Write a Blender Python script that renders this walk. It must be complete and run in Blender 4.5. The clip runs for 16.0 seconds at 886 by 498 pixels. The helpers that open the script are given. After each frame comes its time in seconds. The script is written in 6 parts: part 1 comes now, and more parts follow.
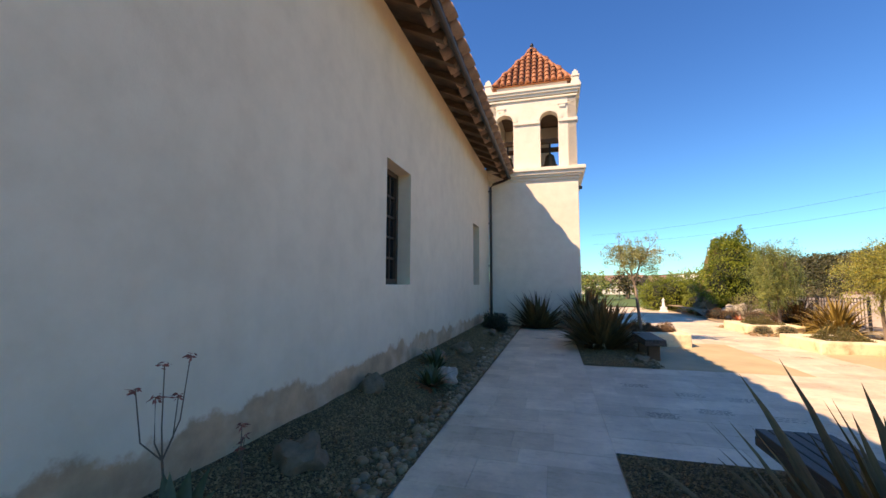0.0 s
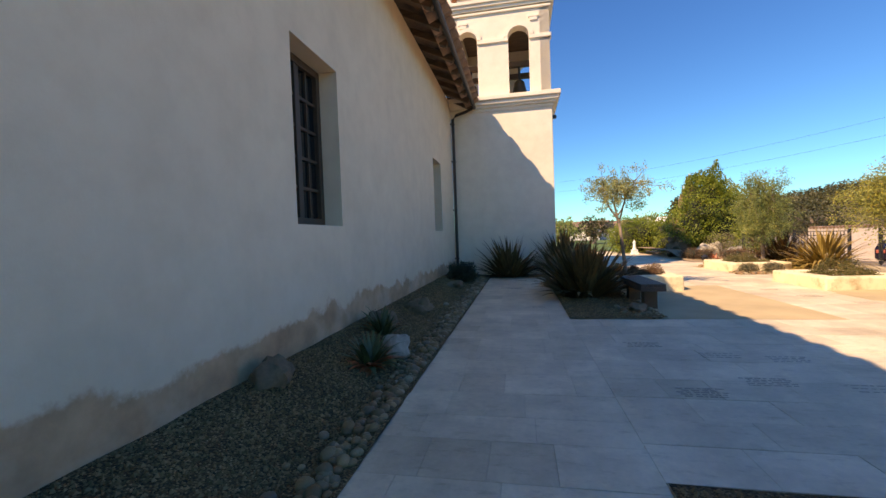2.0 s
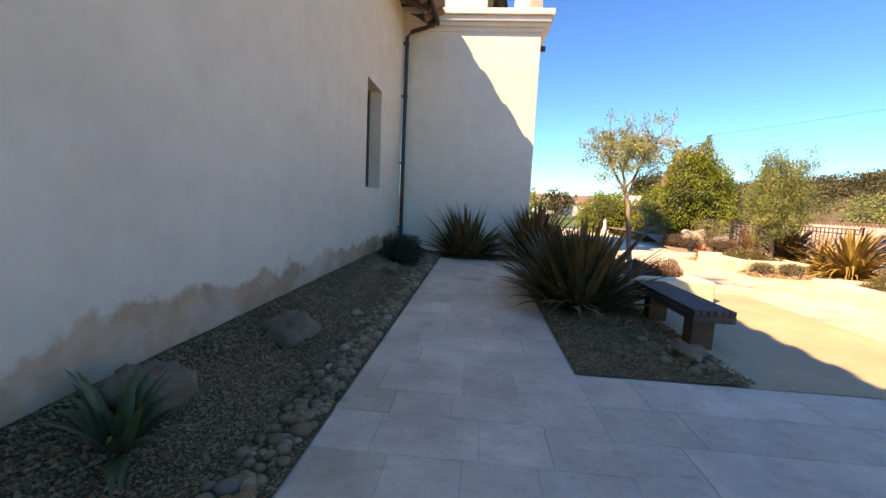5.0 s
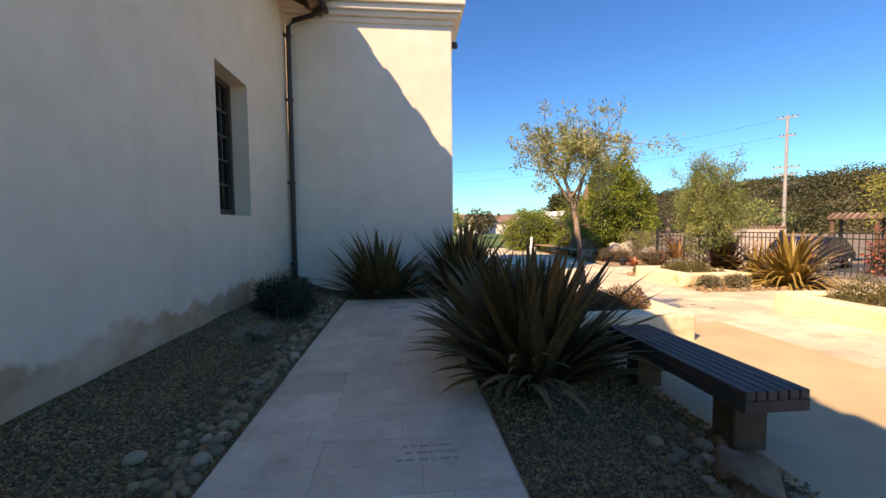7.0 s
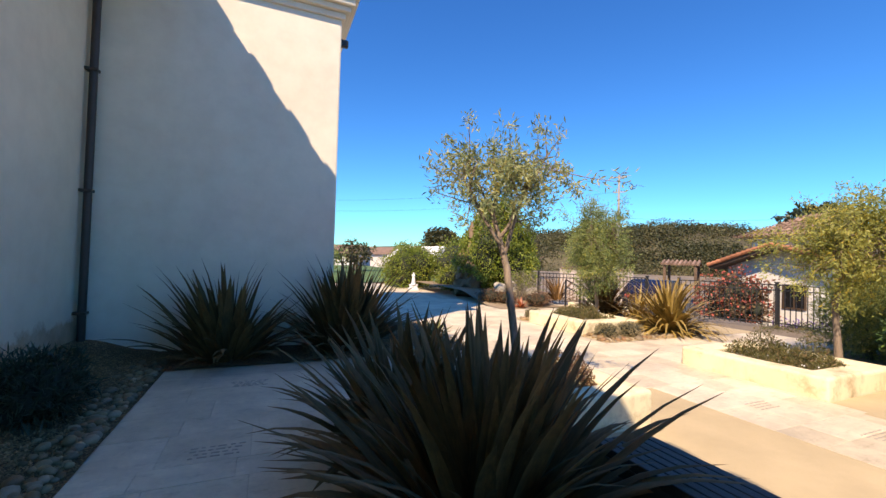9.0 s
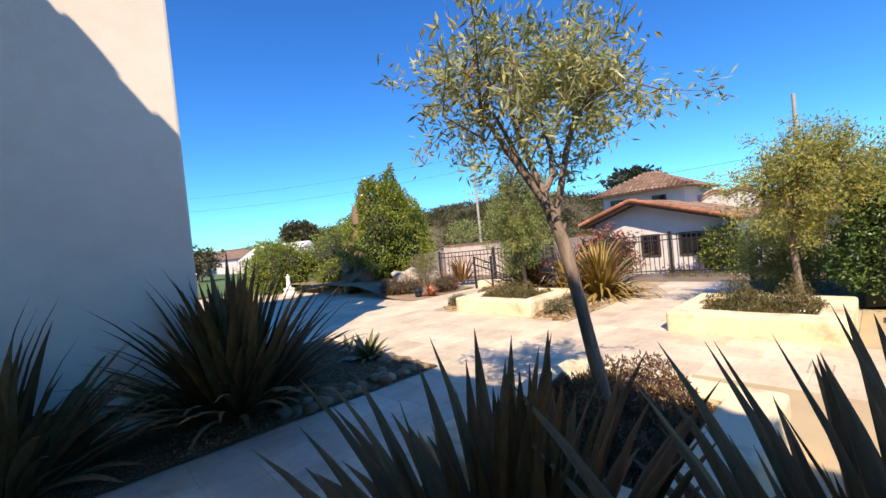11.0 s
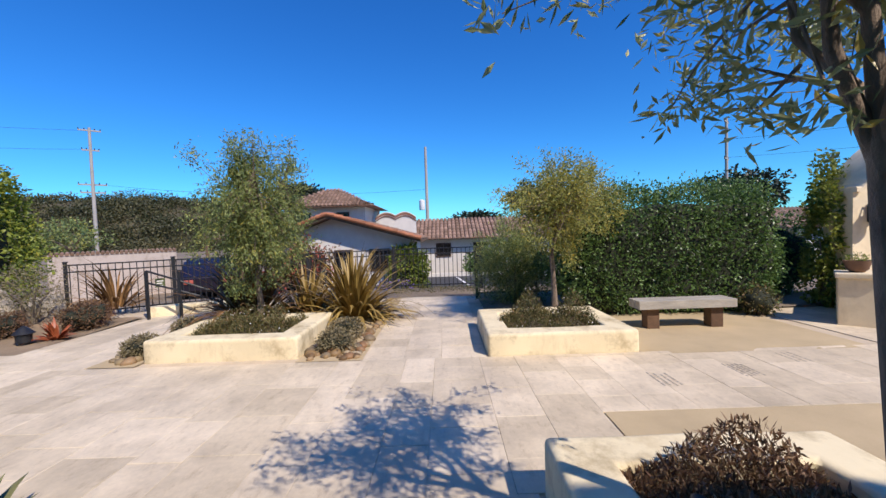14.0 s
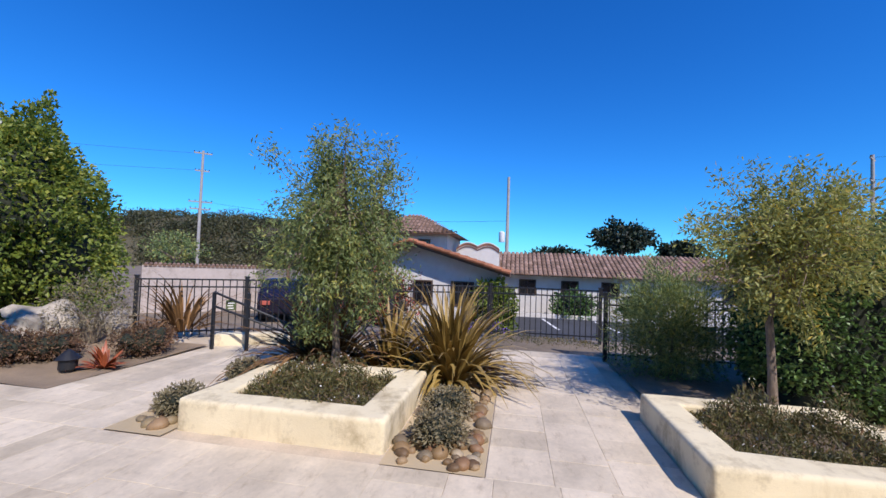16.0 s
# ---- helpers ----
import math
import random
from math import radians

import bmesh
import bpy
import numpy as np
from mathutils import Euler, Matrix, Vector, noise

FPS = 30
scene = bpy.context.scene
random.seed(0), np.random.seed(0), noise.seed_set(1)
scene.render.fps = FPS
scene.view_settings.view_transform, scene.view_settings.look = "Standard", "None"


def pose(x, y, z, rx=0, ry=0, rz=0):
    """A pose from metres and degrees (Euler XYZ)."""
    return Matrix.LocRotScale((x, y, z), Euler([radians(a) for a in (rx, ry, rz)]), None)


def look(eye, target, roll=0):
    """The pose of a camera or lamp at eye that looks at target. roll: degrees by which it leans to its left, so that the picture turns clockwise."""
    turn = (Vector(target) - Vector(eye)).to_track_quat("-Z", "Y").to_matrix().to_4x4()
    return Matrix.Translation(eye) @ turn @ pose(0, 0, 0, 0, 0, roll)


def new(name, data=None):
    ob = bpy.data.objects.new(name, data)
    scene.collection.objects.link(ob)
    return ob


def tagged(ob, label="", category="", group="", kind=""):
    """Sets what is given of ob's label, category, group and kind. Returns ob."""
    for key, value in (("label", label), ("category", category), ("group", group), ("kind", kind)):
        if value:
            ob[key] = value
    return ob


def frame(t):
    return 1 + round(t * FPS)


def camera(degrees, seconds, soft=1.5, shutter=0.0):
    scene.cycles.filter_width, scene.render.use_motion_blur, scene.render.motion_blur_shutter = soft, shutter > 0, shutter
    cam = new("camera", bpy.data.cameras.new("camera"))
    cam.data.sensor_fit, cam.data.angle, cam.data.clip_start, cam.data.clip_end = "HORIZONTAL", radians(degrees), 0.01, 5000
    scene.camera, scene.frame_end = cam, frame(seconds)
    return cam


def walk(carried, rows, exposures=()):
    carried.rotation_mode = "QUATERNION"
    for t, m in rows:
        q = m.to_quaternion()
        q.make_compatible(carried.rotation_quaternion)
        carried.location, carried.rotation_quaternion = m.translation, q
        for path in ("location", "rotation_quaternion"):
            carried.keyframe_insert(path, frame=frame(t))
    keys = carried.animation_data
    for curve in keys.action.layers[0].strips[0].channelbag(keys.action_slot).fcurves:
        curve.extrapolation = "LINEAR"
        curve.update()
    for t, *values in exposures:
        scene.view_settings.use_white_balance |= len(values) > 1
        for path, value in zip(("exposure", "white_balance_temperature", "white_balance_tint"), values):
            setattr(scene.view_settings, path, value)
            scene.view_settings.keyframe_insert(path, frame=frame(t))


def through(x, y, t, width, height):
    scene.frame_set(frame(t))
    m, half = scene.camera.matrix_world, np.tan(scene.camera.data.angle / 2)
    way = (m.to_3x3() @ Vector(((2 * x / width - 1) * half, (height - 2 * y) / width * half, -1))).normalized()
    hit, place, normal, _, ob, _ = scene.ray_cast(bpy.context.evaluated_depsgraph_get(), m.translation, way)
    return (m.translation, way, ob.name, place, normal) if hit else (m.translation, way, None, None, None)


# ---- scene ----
cam = camera(95.0, 16.0)
PATH = [
    (0, 0.525, 1.544, 1.566, 15.31, 5.05, -0.12),
    (0.5, 0.431, 1.998, 1.517, 9.86, 4.60, 0.78),
    (1, 0.371, 2.477, 1.451, 9.27, 2.95, 2.18),
    (1.5, 0.335, 2.977, 1.394, 12.18, -1.59, 2.78),
    (2, 0.311, 3.438, 1.370, 10.79, -1.60, 2.11),
    (2.5, 0.303, 3.941, 1.354, 10.98, -7.11, 2.13),
    (3, 0.287, 4.559, 1.385, 10.38, -6.91, -0.42),
    (5.5, 0.156, 7.338, 1.383, 1.92, -6.60, -2.52),
    (6, 0.265, 7.884, 1.378, -3.28, -4.87, -0.80),
    (6.5, 0.350, 8.376, 1.383, -6.18, -3.76, 1.57),
    (7, 0.423, 8.789, 1.393, -5.43, -3.28, 0.55),
    (7.5, 0.447, 9.196, 1.410, -7.17, -2.43, 0.41),
    (8, 0.414, 9.664, 1.437, -12.45, 2.81, 4.31),
    (8.5, 0.382, 10.068, 1.468, -15.17, 1.17, -4.42),
    (9, 0.452, 10.467, 1.520, -23.25, 1.35, -1.66),
    (11.5, 0.546, 13.308, 1.536, -45.68, -0.54, 5.18),
    (12, 0.649, 13.778, 1.548, -49.50, 0.63, 5.06),
    (12.5, 0.816, 14.232, 1.521, -56.77, 0.73, 5.42),
    (13, 1.025, 14.635, 1.498, -67.06, 0.49, 6.05),
    (13.5, 1.324, 15.004, 1.492, -79.00, -0.23, 5.26),
    (14, 1.603, 15.309, 1.497, -89.84, -2.27, 1.90),
    (14.5, 1.944, 15.606, 1.565, -94.08, -3.86, 1.76),
    (15, 2.329, 15.795, 1.576, -95.20, -1.12, 0.09),
    (15.5, 2.843, 15.969, 1.557, -87.34, 3.28, -0.60),
    (16, 3.361, 16.172, 1.549, -80.03, 2.17, -2.02),
]
EXPOSURES = [(0.0, 0.55, 11600, 22), (1.0, 0.4, 11800, 22), (2.0, 0.42, 11900, 22), (3.0, 0.52, 12500, 22), (5.5, 1.03, 13200, 27), (6.5, 0.6, 12200, 24), (8.0, 0.58, 10600, 18), (9.0, 0.5, 8900, 16), (12.0, 0.38, 8000, 15), (14.0, -0.04, 6900, 14), (15.0, -0.26, 6500, 15), (16.0, -0.1, 6300, 15)]
walk(cam, [(t, pose(x, y, z, 90 + pitch, roll, yaw)) for t, x, y, z, yaw, pitch, roll in PATH], EXPOSURES)

# ---- world and sun ----
SUN_WAY = Vector((1.0, 0.85, -1.34)).normalized()
world = bpy.data.worlds.new("world")
scene.world = world
world.use_nodes = True
wn = world.node_tree.nodes
sky = wn.new("ShaderNodeTexSky")
sky.sky_type = "NISHITA"
sky.sun_disc = False
sky.sun_elevation = math.asin(-SUN_WAY.z)
sky.sun_rotation = math.atan2(-SUN_WAY.x, -SUN_WAY.y)
sky.air_density, sky.dust_density, sky.ozone_density = 1.0, 0.0, 2.0
wn["Background"].inputs["Strength"].default_value = 0.11
deep = wn.new("ShaderNodeHueSaturation")
deep.inputs["Saturation"].default_value = 1.3
clear = wn.new("ShaderNodeMix")
clear.data_type, clear.blend_type = "RGBA", "MULTIPLY"
clear.inputs[0].default_value, clear.inputs[7].default_value = 1.0, (0.31, 1.04, 1.72, 1)
world.node_tree.links.new(sky.outputs["Color"], deep.inputs["Color"])
world.node_tree.links.new(deep.outputs["Color"], clear.inputs[6])
world.node_tree.links.new(clear.outputs[2], wn["Background"].inputs["Color"])
sun_data = bpy.data.lights.new("sun", "SUN")
sun_data.energy, sun_data.angle, sun_data.color = 5.0, radians(0.5), (1.0, 0.95, 0.88)
sun = new("sun", sun_data)
sun.matrix_world = look((-20, -17, 28), Vector((-20, -17, 28)) + SUN_WAY)


# ---- materials ----
def nodes_of(name, rough=0.8, metal=0.0):
    m = bpy.data.materials.new(name)
    m.use_nodes = True
    n, l = m.node_tree.nodes, m.node_tree.links
    b = n["Principled BSDF"]
    b.inputs["Roughness"].default_value = rough
    b.inputs["Metallic"].default_value = metal
    return m, n, l, b


def noise_node(n, l, scale, detail=4.0, rough=0.6, stretch=None, whole=False):
    """whole: one pattern that runs on over all the pieces of a surface."""
    place = n.new("ShaderNodeNewGeometry").outputs["Position"] if whole else n.new("ShaderNodeTexCoord").outputs["Object"]
    t = n.new("ShaderNodeTexNoise")
    t.inputs["Scale"].default_value, t.inputs["Detail"].default_value = scale, detail
    t.inputs["Roughness"].default_value = rough
    if stretch:
        mp = n.new("ShaderNodeMapping")
        mp.inputs["Scale"].default_value = stretch
        l.new(place, mp.inputs["Vector"])
        l.new(mp.outputs["Vector"], t.inputs["Vector"])
    else:
        l.new(place, t.inputs["Vector"])
    return t


def ramp(n, l, source, stops):
    r = n.new("ShaderNodeValToRGB")
    e = r.color_ramp.elements
    while len(e) < len(stops):
        e.new(0.5)
    for i, (p, c) in enumerate(stops):
        e[i].position = p
        e[i].color = (*c, 1) if len(c) == 3 else c
    l.new(source, r.inputs["Fac"])
    return r


def mixed(n, l, kind, fac, a, b):
    m = n.new("ShaderNodeMix")
    m.data_type, m.blend_type = "RGBA", kind
    for sock, v in ((m.inputs[0], fac), (m.inputs[6], a), (m.inputs[7], b)):
        if isinstance(v, (int, float)):
            sock.default_value = v
        elif isinstance(v, tuple):
            sock.default_value = (*v, 1)
        else:
            l.new(v, sock)
    return m.outputs[2]


def bumped(n, l, b, height, strength, distance):
    k = n.new("ShaderNodeBump")
    k.inputs["Strength"].default_value, k.inputs["Distance"].default_value = strength, distance
    l.new(height, k.inputs["Height"])
    l.new(k.outputs["Normal"], b.inputs["Normal"])


def scaled(c, k):
    return tuple(min(1.0, v * k) for v in c)


def surface(name, color, rough=0.8, big=0.6, fine=40.0, vary=0.18, bump=0.3, depth=0.004, metal=0.0, stretch=None, by_object=0.0, by_island=0.0, veins=0.0):
    """A surface of one colour, with broad stains, fine grain and relief."""
    m, n, l, b = nodes_of(name, rough, metal)
    whole = veins > 0
    broad, grain = noise_node(n, l, big, 5, 0.6, stretch, whole), noise_node(n, l, fine, 6, 0.65, stretch, whole)
    c1 = ramp(n, l, broad.outputs["Fac"], [(0.3, scaled(color, 1 - vary)), (0.7, scaled(color, 1 + vary))]).outputs["Color"]
    c2 = ramp(n, l, grain.outputs["Fac"], [(0.3, (1 - vary,) * 3), (0.7, (1, 1, 1))]).outputs["Color"]
    c = mixed(n, l, "MULTIPLY", 1.0, c1, c2)
    if veins:
        cloud, vein = noise_node(n, l, 0.9, 8, 0.7, None, True), noise_node(n, l, 5.0, 9, 0.75, (1, 2.6, 1), True)
        c = mixed(n, l, "MULTIPLY", veins, c, ramp(n, l, cloud.outputs["Fac"], [(0.36, (0.72, 0.71, 0.70)), (0.56, (1, 1, 1))]).outputs["Color"])
        c = mixed(n, l, "MULTIPLY", veins, c, ramp(n, l, vein.outputs["Fac"], [(0.3, (0.66, 0.62, 0.57)), (0.47, (1, 1, 1)), (0.62, (1, 1, 1)), (0.75, (0.86, 0.82, 0.76))]).outputs["Color"])
    for amount, kind, out in ((by_object, "ShaderNodeObjectInfo", "Random"), (by_island, "ShaderNodeNewGeometry", "Random Per Island")):
        if amount:
            r = n.new(kind)
            tint = ramp(n, l, r.outputs[out], [(0.0, (1 - amount, 1 - amount * 1.05, 1 - amount * 1.2)), (1.0, (1, 1, 1))]).outputs["Color"]
            c = mixed(n, l, "MULTIPLY", 1.0, c, tint)
    l.new(c, b.inputs["Base Color"])
    rr = n.new("ShaderNodeMapRange")
    rr.inputs[3].default_value, rr.inputs[4].default_value = max(0.02, rough - 0.12), min(1.0, rough + 0.1)
    l.new(grain.outputs["Fac"], rr.inputs[0])
    l.new(rr.outputs[0], b.inputs["Roughness"])
    if bump:
        bumped(n, l, b, grain.outputs["Fac"], bump, depth)
    return m


def foliage(name, dark, light, dry=None, rough=0.5, through=0.3, patch=1.6, low=(0.7, 0.75, 0.7)):
    """Leaves whose colour differs from one to the next, and that let some light through."""
    m, n, l, b = nodes_of(name, rough)
    g = n.new("ShaderNodeNewGeometry")
    stops = [(0.0, dark), (0.75, light)] + ([(0.97, dry)] if dry else [])
    own = ramp(n, l, g.outputs["Random Per Island"], stops).outputs["Color"]
    clump = noise_node(n, l, patch, 3)
    shade = ramp(n, l, clump.outputs["Fac"], [(0.35, low), (0.65, (1, 1, 1))]).outputs["Color"]
    c = mixed(n, l, "MULTIPLY", 1.0, own, shade)
    l.new(c, b.inputs["Base Color"])
    t = n.new("ShaderNodeBsdfTranslucent")
    l.new(c, t.inputs["Color"])
    mx = n.new("ShaderNodeMixShader")
    mx.inputs[0].default_value = through
    l.new(b.outputs["BSDF"], mx.inputs[1])
    l.new(t.outputs["BSDF"], mx.inputs[2])
    l.new(mx.outputs["Shader"], n["Material Output"].inputs["Surface"])
    return m


def stucco(name, color, stain=None, stain_top=0.0, dirt=0.0):
    """Hand-trowelled lime plaster; stain: bare, damp render in a ragged band at its foot."""
    m, n, l, b = nodes_of(name, 0.92)
    broad, mid, grain = noise_node(n, l, 0.8, 6, 0.65), noise_node(n, l, 3.2, 7, 0.62), noise_node(n, l, 60.0, 6, 0.7)
    streak = noise_node(n, l, 1.2, 5, 0.6, (1.5, 1.5, 0.25))
    c = ramp(n, l, broad.outputs["Fac"], [(0.3, scaled(color, 0.9)), (0.7, color)]).outputs["Color"]
    c = mixed(n, l, "MULTIPLY", 0.45, c, ramp(n, l, mid.outputs["Fac"], [(0.25, (0.88, 0.86, 0.83)), (0.6, (1, 1, 1))]).outputs["Color"])
    c = mixed(n, l, "MULTIPLY", 0.22, c, ramp(n, l, streak.outputs["Fac"], [(0.3, (0.84, 0.81, 0.76)), (0.55, (1, 1, 1))]).outputs["Color"])
    if dirt:
        spots, drips = noise_node(n, l, 2.3, 8, 0.7), noise_node(n, l, 5.0, 6, 0.65, (1, 1, 0.3))
        c = mixed(n, l, "MULTIPLY", dirt, c, ramp(n, l, spots.outputs["Fac"], [(0.34, (0.5, 0.45, 0.38)), (0.5, (1, 1, 1))]).outputs["Color"])
        c = mixed(n, l, "MULTIPLY", dirt * 0.6, c, ramp(n, l, drips.outputs["Fac"], [(0.3, (0.62, 0.55, 0.45)), (0.48, (1, 1, 1))]).outputs["Color"])
    if stain:
        co = n.new("ShaderNodeNewGeometry")
        sep = n.new("ShaderNodeSeparateXYZ")
        l.new(co.outputs["Position"], sep.inputs[0])
        ragged = noise_node(n, l, 1.7, 6, 0.62)
        a = n.new("ShaderNodeMath")
        a.operation = "MULTIPLY_ADD"
        a.inputs[1].default_value = 0.75
        l.new(ragged.outputs["Fac"], a.inputs[0])
        l.new(sep.outputs["Z"], a.inputs[2])
        band = n.new("ShaderNodeMapRange")
        band.inputs[1].default_value, band.inputs[2].default_value = stain_top + 0.42, stain_top + 0.35
        l.new(a.outputs[0], band.inputs[0])
        patch = ramp(n, l, mid.outputs["Fac"], [(0.3, scaled(stain, 0.75)), (0.7, scaled(stain, 1.25))]).outputs["Color"]
        worn = ramp(n, l, noise_node(n, l, 0.9, 5, 0.6).outputs["Fac"], [(0.34, (0.5, 0.5, 0.5)), (0.52, (1, 1, 1))]).outputs["Color"]
        c = mixed(n, l, "MIX", mixed(n, l, "MULTIPLY", 1.0, worn, band.outputs[0]), c, patch)
    l.new(c, b.inputs["Base Color"])
    s = n.new("ShaderNodeMath")
    s.operation = "MULTIPLY_ADD"
    s.inputs[1].default_value = 3.0
    l.new(mid.outputs["Fac"], s.inputs[0])
    l.new(grain.outputs["Fac"], s.inputs[2])
    bumped(n, l, b, s.outputs[0], 0.35, 0.006)
    return m


def gravelly(name):
    """Pea gravel: each stone its own tone, with dark gaps between."""
    m, n, l, b = nodes_of(name, 0.95)
    co = n.new("ShaderNodeTexCoord")
    cells = n.new("ShaderNodeTexVoronoi")
    cells.inputs["Scale"].default_value = 75.0
    l.new(co.outputs["Object"], cells.inputs["Vector"])
    sep = n.new("ShaderNodeSeparateColor")
    l.new(cells.outputs["Color"], sep.inputs[0])
    tone = ramp(n, l, sep.outputs[0], [(0.0, (0.10, 0.053, 0.023)), (0.45, (0.23, 0.13, 0.058)), (0.8, (0.35, 0.212, 0.10)), (1.0, (0.55, 0.375, 0.205))]).outputs["Color"]
    gap = ramp(n, l, cells.outputs["Distance"], [(0.35, (1, 1, 1)), (0.75, (0.48, 0.41, 0.33))]).outputs["Color"]
    patch = ramp(n, l, noise_node(n, l, 1.1, 5, 0.6).outputs["Fac"], [(0.35, (0.62, 0.58, 0.5)), (0.65, (1, 1, 1))]).outputs["Color"]
    c = mixed(n, l, "MULTIPLY", 1.0, mixed(n, l, "MULTIPLY", 1.0, tone, gap), patch)
    l.new(c, b.inputs["Base Color"])
    inv = n.new("ShaderNodeMath")
    inv.operation = "SUBTRACT"
    inv.inputs[0].default_value = 1.0
    l.new(cells.outputs["Distance"], inv.inputs[1])
    bumped(n, l, b, inv.outputs[0], 1.0, 0.012)
    return m


def pebbly(name, node, out):
    """River pebbles of many colours: brown, tan, cream, grey, reddish."""
    m, n, l, b = nodes_of(name, 0.6)
    r = n.new(node)
    tones = ramp(n, l, r.outputs[out], [(0.0, (0.14, 0.08, 0.036)), (0.16, (0.29, 0.18, 0.08)), (0.32, (0.17, 0.13, 0.085)), (0.48, (0.40, 0.28, 0.15)), (0.62, (0.26, 0.13, 0.06)), (0.76, (0.33, 0.24, 0.12)), (0.9, (0.20, 0.155, 0.105)), (1.0, (0.52, 0.41, 0.27))])
    grain = noise_node(n, l, 14.0, 6, 0.65)
    c = mixed(n, l, "MULTIPLY", 1.0, tones.outputs["Color"], ramp(n, l, grain.outputs["Fac"], [(0.3, (0.68, 0.66, 0.62)), (0.65, (1, 1, 1))]).outputs["Color"])
    l.new(c, b.inputs["Base Color"])
    bumped(n, l, b, grain.outputs["Fac"], 0.2, 0.003)
    return m


